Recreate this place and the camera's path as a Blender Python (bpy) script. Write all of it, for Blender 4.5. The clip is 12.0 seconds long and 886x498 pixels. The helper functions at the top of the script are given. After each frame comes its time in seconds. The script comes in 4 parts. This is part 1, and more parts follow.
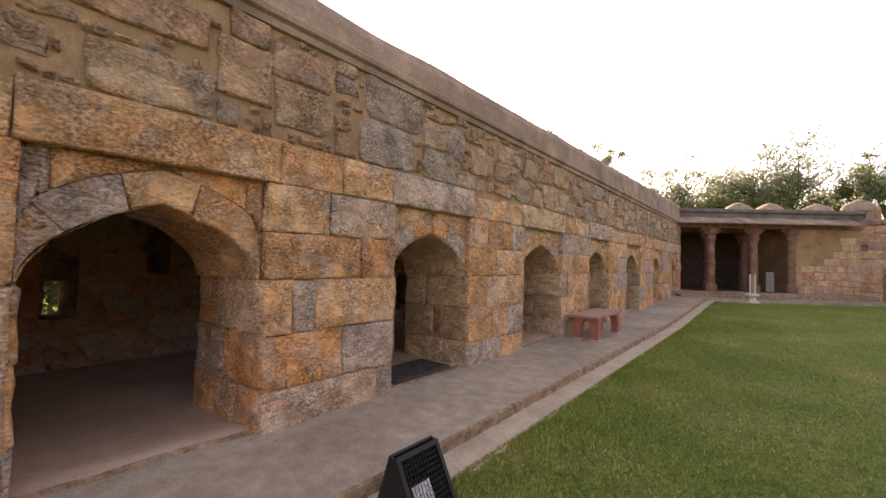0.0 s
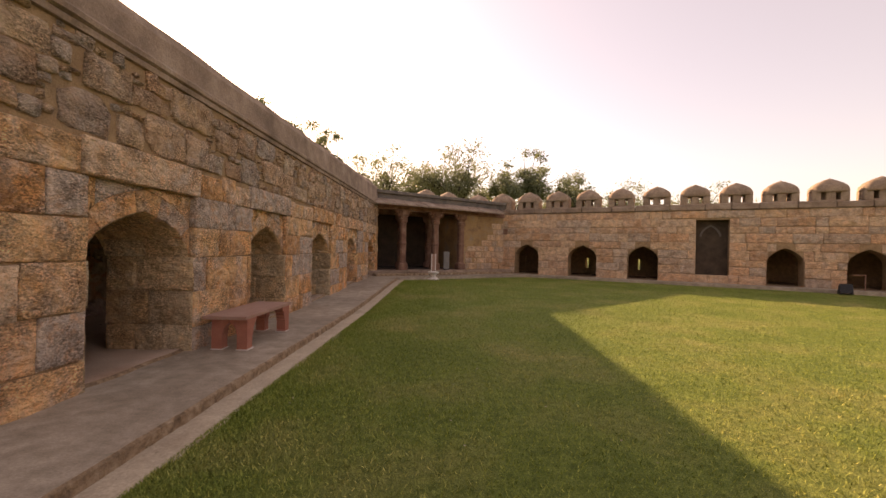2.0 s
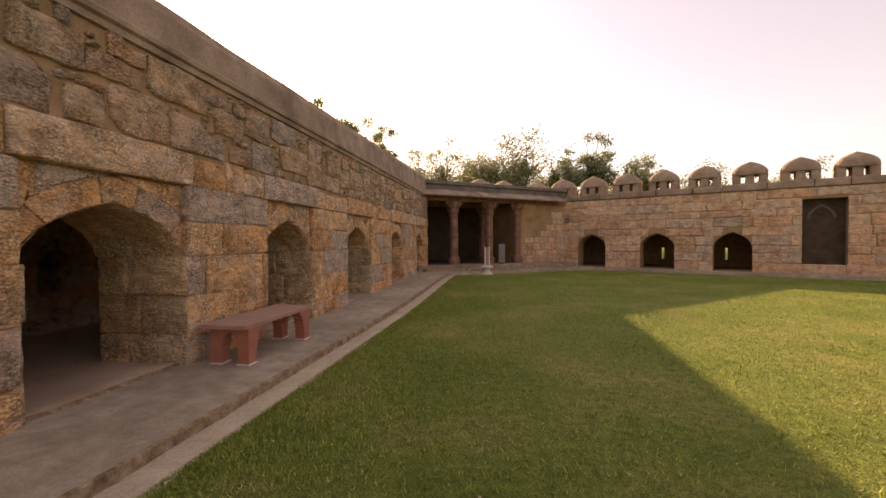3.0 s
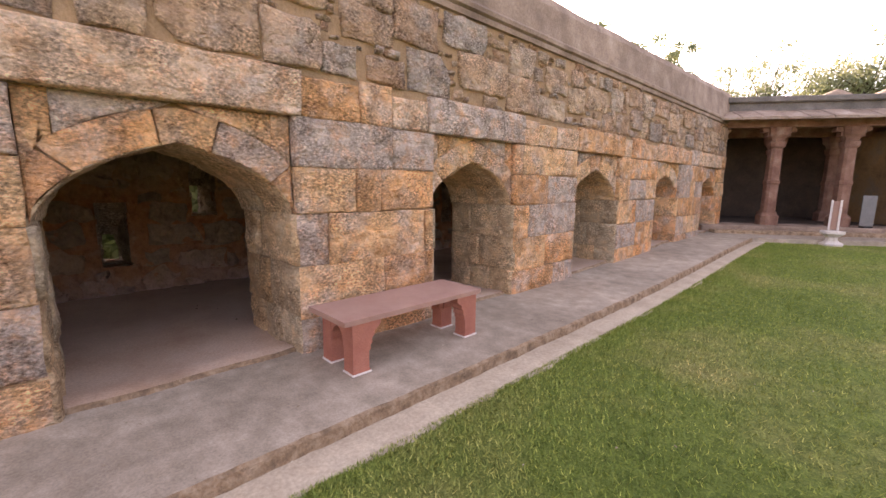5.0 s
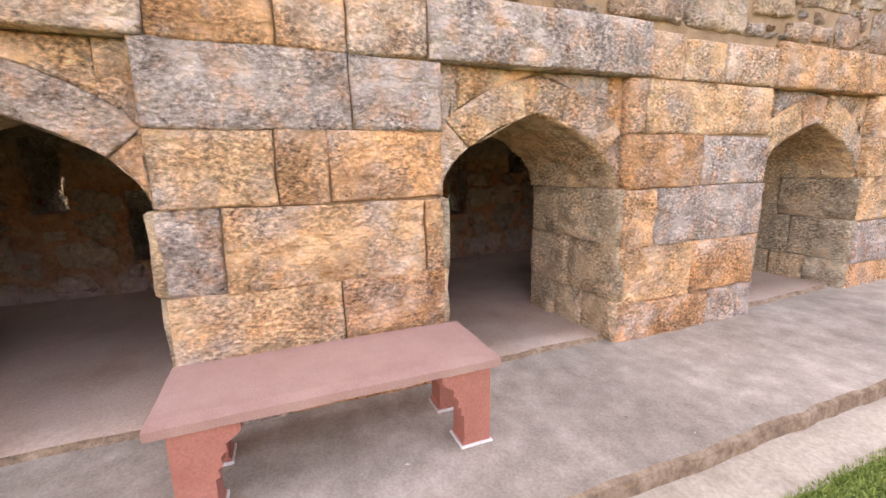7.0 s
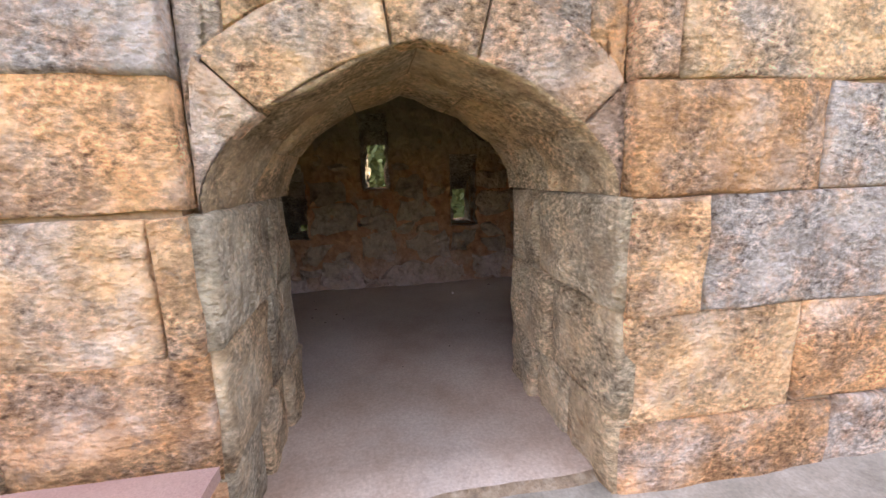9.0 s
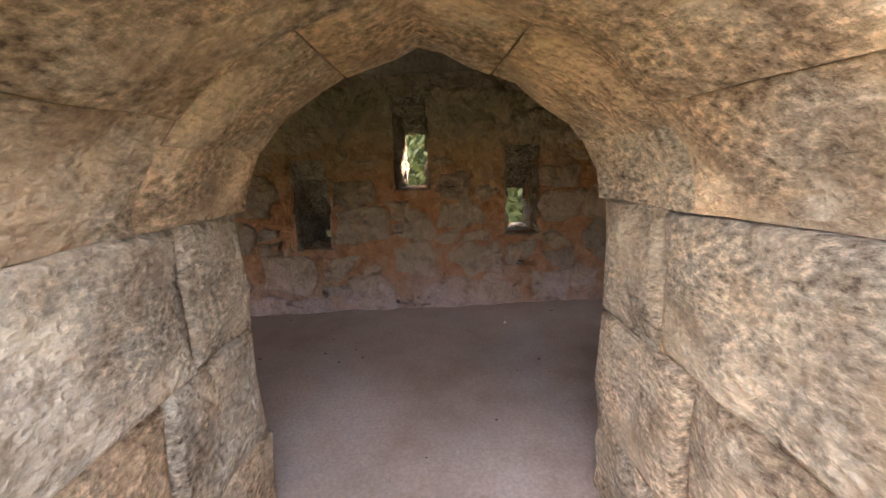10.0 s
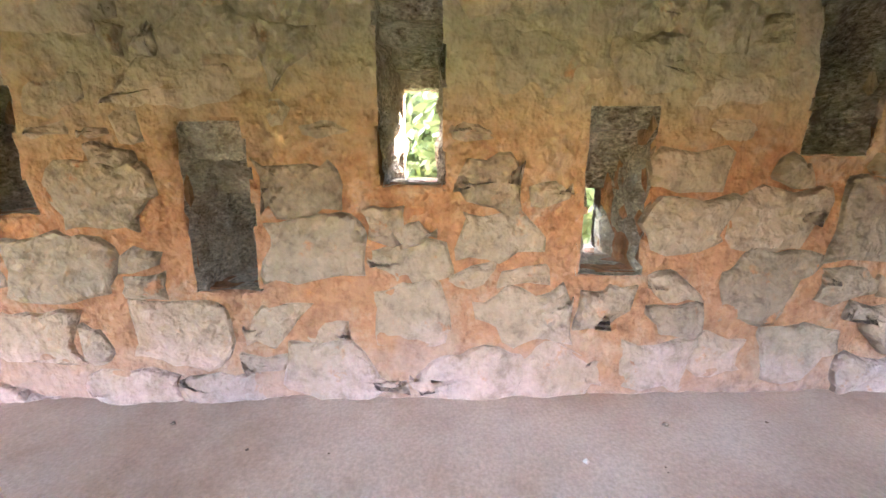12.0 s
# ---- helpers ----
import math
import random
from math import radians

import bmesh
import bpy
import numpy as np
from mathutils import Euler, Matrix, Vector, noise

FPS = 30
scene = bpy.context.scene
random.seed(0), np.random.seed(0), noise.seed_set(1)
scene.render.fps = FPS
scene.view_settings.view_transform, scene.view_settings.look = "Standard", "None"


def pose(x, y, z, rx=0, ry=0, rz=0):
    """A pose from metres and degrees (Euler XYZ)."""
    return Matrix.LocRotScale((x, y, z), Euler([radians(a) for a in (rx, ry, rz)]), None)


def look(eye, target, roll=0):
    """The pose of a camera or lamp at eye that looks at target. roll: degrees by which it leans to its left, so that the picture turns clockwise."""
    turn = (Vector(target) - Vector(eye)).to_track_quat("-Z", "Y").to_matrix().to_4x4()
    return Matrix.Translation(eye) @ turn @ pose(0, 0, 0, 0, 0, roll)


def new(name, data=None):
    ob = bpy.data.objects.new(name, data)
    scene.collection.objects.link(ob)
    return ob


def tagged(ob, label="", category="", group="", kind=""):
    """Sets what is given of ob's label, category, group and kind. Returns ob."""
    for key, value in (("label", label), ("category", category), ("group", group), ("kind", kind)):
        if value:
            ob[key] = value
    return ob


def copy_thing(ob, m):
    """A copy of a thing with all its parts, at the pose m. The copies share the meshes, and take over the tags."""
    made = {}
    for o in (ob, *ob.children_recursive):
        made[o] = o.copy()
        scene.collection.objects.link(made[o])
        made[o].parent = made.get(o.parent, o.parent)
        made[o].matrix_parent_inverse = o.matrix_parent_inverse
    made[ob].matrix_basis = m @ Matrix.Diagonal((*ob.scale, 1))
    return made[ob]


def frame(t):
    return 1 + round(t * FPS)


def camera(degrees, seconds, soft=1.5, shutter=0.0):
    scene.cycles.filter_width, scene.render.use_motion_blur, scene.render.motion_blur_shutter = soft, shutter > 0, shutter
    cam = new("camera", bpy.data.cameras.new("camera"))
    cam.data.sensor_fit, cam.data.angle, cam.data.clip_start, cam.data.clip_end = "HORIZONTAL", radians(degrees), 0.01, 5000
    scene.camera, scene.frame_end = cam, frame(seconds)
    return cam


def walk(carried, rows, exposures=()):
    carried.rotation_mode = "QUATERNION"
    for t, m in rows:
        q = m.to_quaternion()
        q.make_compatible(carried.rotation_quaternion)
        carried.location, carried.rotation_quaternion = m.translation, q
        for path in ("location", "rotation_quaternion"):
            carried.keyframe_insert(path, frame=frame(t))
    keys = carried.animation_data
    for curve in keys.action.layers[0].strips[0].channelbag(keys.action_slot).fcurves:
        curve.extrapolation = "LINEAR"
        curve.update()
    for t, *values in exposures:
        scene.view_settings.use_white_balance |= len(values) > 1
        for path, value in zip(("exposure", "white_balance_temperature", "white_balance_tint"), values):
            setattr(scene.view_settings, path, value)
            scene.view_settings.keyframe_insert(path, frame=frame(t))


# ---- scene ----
from mathutils.geometry import tessellate_polygon

cam = camera(94.2, 12.0)
PATH = [
    (0, (-0.064, 1.335, 1.496), (-1.31, 2.898, 1.554), 1.5),
    (0.5, (-0.138, 1.965, 1.472), (-1.125, 3.704, 1.515), 1.3),
    (1, (-0.094, 2.586, 1.459), (-0.694, 4.494, 1.478), 1.3),
    (1.5, (-0.022, 3.223, 1.457), (-0.196, 5.216, 1.459), 1.5),
    (2, (0.128, 3.856, 1.481), (0.089, 5.856, 1.483), 1.3),
    (2.5, (0.154, 4.563, 1.476), (0.032, 6.559, 1.471), 0.5),
    (3, (0.352, 5.178, 1.453), (0.025, 7.151, 1.421), -0.1),
    (3.5, (0.387, 5.872, 1.417), (-0.211, 7.779, 1.347), -0.7),
    (3.7, (0.388, 6.113, 1.43), (-0.317, 7.983, 1.343), -0.8),
    (5.3, (-0.055, 8.301, 1.577), (-1.613, 9.506, 1.233), 0.4),
    (5.5, (-0.165, 8.535, 1.562), (-1.794, 9.64, 1.208), 0.1),
    (6, (-0.477, 9.062, 1.534), (-2.217, 9.972, 1.156), -0.5),
    (6.5, (-0.659, 9.618, 1.518), (-2.46, 10.393, 1.125), -0.8),
    (7, (-0.901, 10.087, 1.489), (-2.727, 10.803, 1.099), -1.1),
    (7.5, (-1.176, 10.611, 1.462), (-3.023, 11.266, 1.064), -1.4),
    (7.7, (-1.287, 10.801, 1.47), (-3.142, 11.433, 1.072), -1.6),
    (9.3, (-2.307, 11.763, 1.401), (-4.257, 11.988, 1.019), -1.7),
    (9.5, (-2.553, 11.811, 1.421), (-4.507, 11.975, 1.028), -1.8),
    (10, (-2.994, 11.874, 1.44), (-4.953, 11.923, 1.037), -2.1),
    (10.5, (-3.513, 12.0, 1.355), (-5.473, 11.94, 0.959), -2.1),
    (11, (-3.979, 11.933, 1.347), (-5.939, 11.849, 0.955), -2.0),
    (11.5, (-4.484, 11.882, 1.358), (-6.442, 11.86, 0.951), -1.4),
    (12, (-4.901, 11.82, 1.354), (-6.852, 11.859, 0.916), 0.1),
]
EXPOSURES = [(0.0, 2.05, 7400, 27), (0.5, 2.15, 7500, 28), (1.0, 1.9, 7900, 30), (2.0, 1.45, 9200, 33), (3.5, 1.55, 9200, 33), (5.5, 3.15, 6700, 30), (7.5, 3.5, 6800, 23), (9.5, 4.05, 6000, 18), (10.0, 4.8, 6200, 20), (10.5, 5.7, 6300, 22), (11.0, 6.8, 6300, 28), (12.0, 7.4, 5500, 15)]
walk(cam, [(t, look(eye, target, roll)) for t, eye, target, roll in PATH], EXPOSURES)

# ---- world and sun ----
SUN_WAY = Vector((-0.517, 0.768, 0.378)).normalized()
world = bpy.data.worlds.new("sky")
scene.world = world
world.use_nodes = True
wn, wl = world.node_tree.nodes, world.node_tree.links
sky = wn.new("ShaderNodeTexSky")
sky.sky_type, sky.sun_disc = "NISHITA", False
sky.sun_elevation = math.asin(SUN_WAY.z)
sky.sun_rotation = math.atan2(SUN_WAY.x, SUN_WAY.y)
sky.air_density, sky.dust_density, sky.ozone_density = 1.0, 1.3, 1.5
# afternoon haze evens the clear sky out
haze = wn.new("ShaderNodeMix")
haze.data_type = "RGBA"
haze.inputs[0].default_value = 0.5
haze.inputs[7].default_value = (1.9, 1.72, 1.5, 1)
wl.new(sky.outputs[0], haze.inputs[6])
wl.new(haze.outputs[2], wn["Background"].inputs[0])
wn["Background"].inputs[1].default_value = 0.14
sun = new("sun", bpy.data.lights.new("sun", "SUN"))
sun.data.energy, sun.data.angle, sun.data.color = 4.0, radians(0.6), (1.0, 0.83, 0.58)
sun.matrix_world = look(SUN_WAY * 60, (0, 0, 0))


# ---- materials ----
def material(name):
    m = bpy.data.materials.new(name)
    m.use_nodes = True
    n = m.node_tree.nodes
    return m, n, m.node_tree.links, n["Principled BSDF"]


def noise_node(n, l, co, scale, detail=4.0, rough=0.6):
    t = n.new("ShaderNodeTexNoise")
    t.inputs["Scale"].default_value, t.inputs["Detail"].default_value, t.inputs["Roughness"].default_value = scale, detail, rough
    l.new(co, t.inputs["Vector"])
    return t.outputs["Fac"]


def ramp(n, l, fac, *stops):
    r = n.new("ShaderNodeValToRGB")
    while len(r.color_ramp.elements) < len(stops):
        r.color_ramp.elements.new(0.5)
    for e, (p, c) in zip(r.color_ramp.elements, stops):
        e.position, e.color = p, (*c, 1) if len(c) == 3 else c
    l.new(fac, r.inputs[0])
    return r.outputs[0]


def mixc(n, l, fac, a, b, mode="MIX"):
    x = n.new("ShaderNodeMix")
    x.data_type, x.blend_type = "RGBA", mode
    for key, v in ((0, fac), (6, a), (7, b)):
        if hasattr(v, "links"):
            l.new(v, x.inputs[key])
        elif isinstance(v, (int, float)):
            x.inputs[key].default_value = v
        else:
            x.inputs[key].default_value = (*v, 1)
    return x.outputs[2]


def math_node(n, l, op, a, b=0.0, clamp=False):
    x = n.new("ShaderNodeMath")
    x.operation, x.use_clamp = op, clamp
    for i, v in enumerate((a, b)):
        if hasattr(v, "links"):
            l.new(v, x.inputs[i])
        else:
            x.inputs[i].default_value = v
    return x.outputs[0]


def bump(n, l, bsdf, height, strength, distance=0.01):
    b = n.new("ShaderNodeBump")
    b.inputs["Strength"].default_value, b.inputs["Distance"].default_value = strength, distance
    l.new(height, b.inputs["Height"])
    l.new(b.outputs[0], bsdf.inputs["Normal"])


def world_co(n):
    g = n.new("ShaderNodeNewGeometry")
    return g.outputs["Position"]


def random_of(n, island):
    if island:
        return n.new("ShaderNodeNewGeometry").outputs["Random Per Island"]
    return n.new("ShaderNodeObjectInfo").outputs["Random"]


def stone_material(name, island, warm, tan, grey, grey_share=0.5, pits=1.0, speck=0.9):
    """Hand-dressed quartzite: ochre and grey blocks, each blotched with the other, pitted and chiselled."""
    m, n, l, b = material(name)
    co, rnd = world_co(n), random_of(n, island)
    base = ramp(n, l, rnd, (0.0, warm), (0.16, tan), (0.34, [c * 0.72 for c in warm]), (0.5, tan), (0.62, grey), (0.74, [c * 0.8 for c in grey]), (0.86, warm), (1.0, [(c + g) / 2 for c, g in zip(tan, grey)]))
    own = n.new("ShaderNodeVectorMath")
    own.operation = "MULTIPLY_ADD"
    l.new(rnd, own.inputs[0])
    own.inputs[1].default_value = (19.0, 31.0, 23.0)
    l.new(co, own.inputs[2])
    oc = own.outputs[0]
    blotch = noise_node(n, l, oc, 2.6, 6.0, 0.66)
    colour = mixc(n, l, ramp(n, l, blotch, (0.46, (0, 0, 0)), (0.66, (0.75, 0.75, 0.75))), base, grey)
    warmth = noise_node(n, l, oc, 6.5, 5.0, 0.7)
    colour = mixc(n, l, ramp(n, l, warmth, (0.48, (0, 0, 0)), (0.70, (0.55, 0.55, 0.55))), colour, warm)
    turn = n.new("ShaderNodeMapping")
    turn.inputs["Rotation"].default_value, turn.inputs["Scale"].default_value = (0.3, 0.12, 0.0), (0.78, 0.78, 1.3)
    l.new(oc, turn.inputs["Vector"])
    chisel = noise_node(n, l, turn.outputs[0], 42.0, 7.0, 0.68)
    worked = ramp(n, l, noise_node(n, l, oc, 3.2, 4.0, 0.6), (0.40, (0.18, 0.18, 0.18)), (0.60, (speck, speck, speck)))
    tone = noise_node(n, l, oc, 4.5, 5.0, 0.65)
    colour = mixc(n, l, 0.8, colour, ramp(n, l, tone, (0.36, (0.66, 0.62, 0.58)), (0.5, (1.0, 1.0, 1.0)), (0.64, (1.3, 1.27, 1.22))), "MULTIPLY")
    colour = mixc(n, l, worked, colour, ramp(n, l, chisel, (0.35, (0.18, 0.13, 0.10)), (0.43, (0.70, 0.65, 0.61)), (0.50, (1.03, 1.02, 1.0)), (0.55, (1.32, 1.32, 1.32)), (0.62, (1.95, 1.98, 2.0))), "MULTIPLY")
    crust = noise_node(n, l, oc, 11.0, 7.0, 0.72)
    colour = mixc(n, l, ramp(n, l, crust, (0.58, (0, 0, 0)), (0.70, (0.6, 0.6, 0.6))), colour, [c * 0.42 for c in grey])
    l.new(colour, b.inputs["Base Color"])
    b.inputs["Roughness"].default_value = 0.88
    b.inputs["Specular IOR Level"].default_value = 0.25
    pit = n.new("ShaderNodeTexVoronoi")
    pit.inputs["Scale"].default_value = 44.0
    l.new(turn.outputs[0], pit.inputs["Vector"])
    h = math_node(n, l, "ADD", math_node(n, l, "MULTIPLY", math_node(n, l, "MULTIPLY", chisel, worked), 2.6), math_node(n, l, "MULTIPLY", pit.outputs["Distance"], 0.3))
    hewn = noise_node(n, l, turn.outputs[0], 9.0, 3.0, 0.55)
    h = math_node(n, l, "ADD", h, math_node(n, l, "ADD", math_node(n, l, "MULTIPLY", crust, 1.0), math_node(n, l, "MULTIPLY", hewn, 3.0)))
    bump(n, l, b, h, pits, 0.036)
    return m


def plain_material(name, stops, scale, rough=0.85, fine=60.0, relief=0.4, depth=0.006, metal=0.0, big=0.0):
    m, n, l, b = material(name)
    co = world_co(n)
    c = ramp(n, l, noise_node(n, l, co, scale, 6.0, 0.65), *stops)
    f = noise_node(n, l, co, fine, 5.0, 0.7)
    c = mixc(n, l, 0.6, c, ramp(n, l, f, (0.3, (0.55, 0.54, 0.52)), (0.7, (1.2, 1.2, 1.2))), "MULTIPLY")
    if big:
        c = mixc(n, l, 0.7, c, ramp(n, l, noise_node(n, l, co, big, 3.0, 0.5), (0.35, (0.7, 0.68, 0.66)), (0.65, (1.12, 1.12, 1.12))), "MULTIPLY")
    l.new(c, b.inputs["Base Color"])
    b.inputs["Roughness"].default_value, b.inputs["Metallic"].default_value = rough, metal
    b.inputs["Specular IOR Level"].default_value = 0.3
    bump(n, l, b, f, relief, depth)
    return m


WARM, TAN, GREY = (0.76, 0.365, 0.145), (0.79, 0.52, 0.285), (0.57, 0.465, 0.385)
ashlar = stone_material("ashlar", False, WARM, TAN, GREY)
ashlar_joined = stone_material("ashlar_joined", True, WARM, TAN, GREY)
jamb_stone = stone_material("jamb_stone", False, (0.60, 0.39, 0.21), (0.64, 0.465, 0.28), (0.54, 0.435, 0.30), 0.45, 1.0, 0.8)
far_stone = stone_material("far_stone", False, (0.60, 0.345, 0.20), (0.61, 0.42, 0.27), (0.49, 0.375, 0.285), 0.5, 0.7, 0.45)
far_joined = stone_material("far_joined", True, (0.60, 0.345, 0.20), (0.61, 0.42, 0.27), (0.49, 0.375, 0.285), 0.5, 0.7, 0.45)
merlon_mat = plain_material("merlon_plaster", ((0.3, (0.23, 0.165, 0.12)), (0.55, (0.35, 0.255, 0.185)), (0.75, (0.44, 0.345, 0.265))), 2.5, 0.92, 26.0, 0.8, 0.02)
# near-black colour stands in for the shade inside the pavilion
shade_plaster = plain_material("shade_dark_plaster", ((0.3, (0.06, 0.045, 0.035)), (0.7, (0.12, 0.085, 0.065))), 2.0, 0.95, 25.0, 0.6, 0.02)
rubble = stone_material("rubble", True, (0.50, 0.30, 0.18), (0.56, 0.40, 0.26), (0.42, 0.35, 0.29), 0.5)
mortar = plain_material("mortar", ((0.35, (0.30, 0.195, 0.115)), (0.65, (0.46, 0.305, 0.175))), 6.0, 0.95, 50.0, 0.8, 0.02)
coping_mat = plain_material("coping_plaster", ((0.3, (0.23, 0.165, 0.125)), (0.55, (0.36, 0.265, 0.20)), (0.75, (0.47, 0.375, 0.30))), 2.0, 0.92, 30.0, 0.7, 0.02, big=0.5)
paving_mat = plain_material("worn_concrete", ((0.3, (0.285, 0.24, 0.18)), (0.5, (0.39, 0.325, 0.25)), (0.7, (0.50, 0.42, 0.33))), 5.0, 0.8, 60.0, 0.5, 0.004, big=0.6)
strip_mat = plain_material("lime_strip", ((0.3, (0.38, 0.305, 0.22)), (0.7, (0.54, 0.45, 0.335))), 3.0, 0.9, 40.0, 0.6, 0.01)
kerb_mat = plain_material("kerb_stone", ((0.3, (0.15, 0.105, 0.07)), (0.5, (0.34, 0.235, 0.145)), (0.72, (0.52, 0.40, 0.28))), 9.0, 0.95, 35.0, 1.0, 0.03)
red_stone = plain_material("red_sandstone", ((0.3, (0.34, 0.125, 0.085)), (0.7, (0.43, 0.18, 0.125))), 4.0, 0.8, 70.0, 0.35, 0.004)
red_slab = plain_material("red_sandstone_slab", ((0.3, (0.37, 0.215, 0.17)), (0.7, (0.45, 0.29, 0.225))), 3.0, 0.7, 150.0, 0.2, 0.002)
lime_white = plain_material("whitewash", ((0.3, (0.62, 0.56, 0.50)), (0.7, (0.76, 0.71, 0.66))), 8.0, 0.85)
black_iron = plain_material("black_paint", ((0.3, (0.012, 0.012, 0.014)), (0.7, (0.025, 0.025, 0.027))), 9.0, 0.5, 80.0, 0.15, 0.002)
steel = plain_material("reflector_metal", ((0.3, (0.55, 0.56, 0.58)), (0.7, (0.75, 0.76, 0.78))), 9.0, 0.25, 30.0, 0.6, 0.01, metal=1.0)
bark = plain_material("bark", ((0.3, (0.06, 0.045, 0.035)), (0.7, (0.14, 0.11, 0.085))), 6.0, 0.9)
floor_mat = plain_material("trodden_floor", ((0.3, (0.40, 0.265, 0.185)), (0.5, (0.51, 0.38, 0.29)), (0.72, (0.58, 0.47, 0.385))), 1.3, 0.36, 55.0, 0.3, 0.005, big=0.8)
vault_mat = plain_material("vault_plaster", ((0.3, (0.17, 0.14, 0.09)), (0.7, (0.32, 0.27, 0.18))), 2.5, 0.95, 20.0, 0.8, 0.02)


def grass_material(name, blades):
    m, n, l, b = material(name)
    co = world_co(n)
    big = noise_node(n, l, co, 0.55, 5.0, 0.6)
    c = ramp(n, l, big, (0.28, (0.132, 0.182, 0.038)), (0.47, (0.168, 0.218, 0.05)), (0.62, (0.23, 0.248, 0.078)), (0.76, (0.34, 0.31, 0.13)))
    if blades:
        r = n.new("ShaderNodeNewGeometry").outputs["Random Per Island"]
        c = mixc(n, l, 0.9, c, ramp(n, l, r, (0.0, (0.8, 0.85, 0.8)), (0.55, (1.3, 1.3, 1.2)), (0.8, (1.7, 1.55, 1.4)), (1.0, (3.0, 2.4, 2.6))), "MULTIPLY")
    else:
        f = noise_node(n, l, co, 55.0, 5.0, 0.75)
        c = mixc(n, l, 0.8, c, ramp(n, l, noise_node(n, l, co, 9.0, 4.0, 0.7), (0.36, (0.6, 0.66, 0.55)), (0.62, (1.25, 1.2, 1.2))), "MULTIPLY")
        c = mixc(n, l, 0.85, c, ramp(n, l, f, (0.30, (0.30, 0.34, 0.25)), (0.5, (0.80, 0.84, 0.74)), (0.72, (1.6, 1.45, 1.2))), "MULTIPLY")
        bump(n, l, b, f, 0.9, 0.03)
    l.new(c, b.inputs["Base Color"])
    b.inputs["Roughness"].default_value = 0.8
    b.inputs["Specular IOR Level"].default_value = 0.15
    return m


grass_ground, grass_blades = grass_material("lawn_ground", False), grass_material("lawn_blades", True)


def leaf_material(name, low, high):
    m, n, l, b = material(name)
    r = n.new("ShaderNodeNewGeometry").outputs["Random Per Island"]
    l.new(ramp(n, l, r, (0.0, low), (1.0, high)), b.inputs["Base Color"])
    b.inputs["Roughness"].default_value = 0.6
    b.inputs["Transmission Weight"].default_value = 0.0
    t = n.new("ShaderNodeBsdfTranslucent")
    t.inputs["Color"].default_value = (*[c * 1.4 for c in high], 1)
    mix = n.new("ShaderNodeMixShader")
    mix.inputs[0].default_value = 0.35
    l.new(b.outputs[0], mix.inputs[1])
    l.new(t.outputs[0], mix.inputs[2])
    l.new(mix.outputs[0], n["Material Output"].inputs[0])
    return m


# far leaves: distance haze is mixed into the colour as a lighter green
leaf_dark, leaf_light = leaf_material("leaves_dark", (0.10, 0.12, 0.06), (0.18, 0.20, 0.105)), leaf_material("leaves_pale", (0.11, 0.125, 0.065), (0.20, 0.215, 0.12))
leaf_bush = leaf_material("leaves_light", (0.16, 0.20, 0.085), (0.26, 0.31, 0.14))


def back_wall_material(name, island, is_mortar):
    """Rubble of the gallery: orange clay joints, sooty green plaster high up, salt-pale foot."""
    m, n, l, b = material(name)
    co = world_co(n)
    sep = n.new("ShaderNodeSeparateXYZ")
    l.new(co, sep.inputs[0])
    wob = math_node(n, l, "MULTIPLY", math_node(n, l, "SUBTRACT", noise_node(n, l, co, 2.2, 5.0, 0.65), 0.5), 1.5)
    z = math_node(n, l, "ADD", sep.outputs["Z"], wob)
    if is_mortar:
        c = ramp(n, l, math_node(n, l, "DIVIDE", z, 2.4), (0.02, (0.277, 0.184, 0.138)), (0.14, (0.258, 0.138, 0.074)), (0.48, (0.275, 0.132, 0.056)), (0.64, (0.319, 0.203, 0.105)), (0.8, (0.291, 0.226, 0.142)))
        c = mixc(n, l, ramp(n, l, noise_node(n, l, co, 4.0, 6.0, 0.7), (0.54, (0, 0, 0)), (0.64, (0.7, 0.7, 0.7))), c, (0.245, 0.169, 0.112))
    else:
        c = ramp(n, l, math_node(n, l, "DIVIDE", z, 2.4), (0.02, (0.298, 0.221, 0.187)), (0.16, (0.245, 0.186, 0.130)), (0.5, (0.238, 0.180, 0.115)), (0.66, (0.319, 0.244, 0.163)), (0.9, (0.291, 0.233, 0.146)))
        c = mixc(n, l, 0.8, c, ramp(n, l, random_of(n, island), (0.0, (0.75, 0.72, 0.7)), (0.5, (1, 1, 1)), (1.0, (1.2, 1.1, 1.05))), "MULTIPLY")
        stain = noise_node(n, l, co, 5.0, 6.0, 0.72)
        c = mixc(n, l, ramp(n, l, stain, (0.60, (0, 0, 0)), (0.68, (0.7, 0.7, 0.7))), c, (0.288, 0.127, 0.053))
    f = noise_node(n, l, co, 30.0, 6.0, 0.62)
    c = mixc(n, l, 0.24, c, ramp(n, l, f, (0.3, (0.5, 0.48, 0.46)), (0.68, (1.25, 1.22, 1.2))), "MULTIPLY")
    c = mixc(n, l, 0.8, c, ramp(n, l, noise_node(n, l, co, 8.0, 5.0, 0.7), (0.34, (0.68, 0.65, 0.62)), (0.46, (1, 1, 1)), (0.66, (1.22, 1.2, 1.18))), "MULTIPLY")
    l.new(c, b.inputs["Base Color"])
    b.inputs["Roughness"].default_value = 0.9
    b.inputs["Specular IOR Level"].default_value = 0.2
    lump = math_node(n, l, "ADD", math_node(n, l, "MULTIPLY", noise_node(n, l, co, 7.0, 3.0, 0.52), 4.0), math_node(n, l, "MULTIPLY", f, 0.3))
    bump(n, l, b, lump, 1.0, 0.03)
    return m


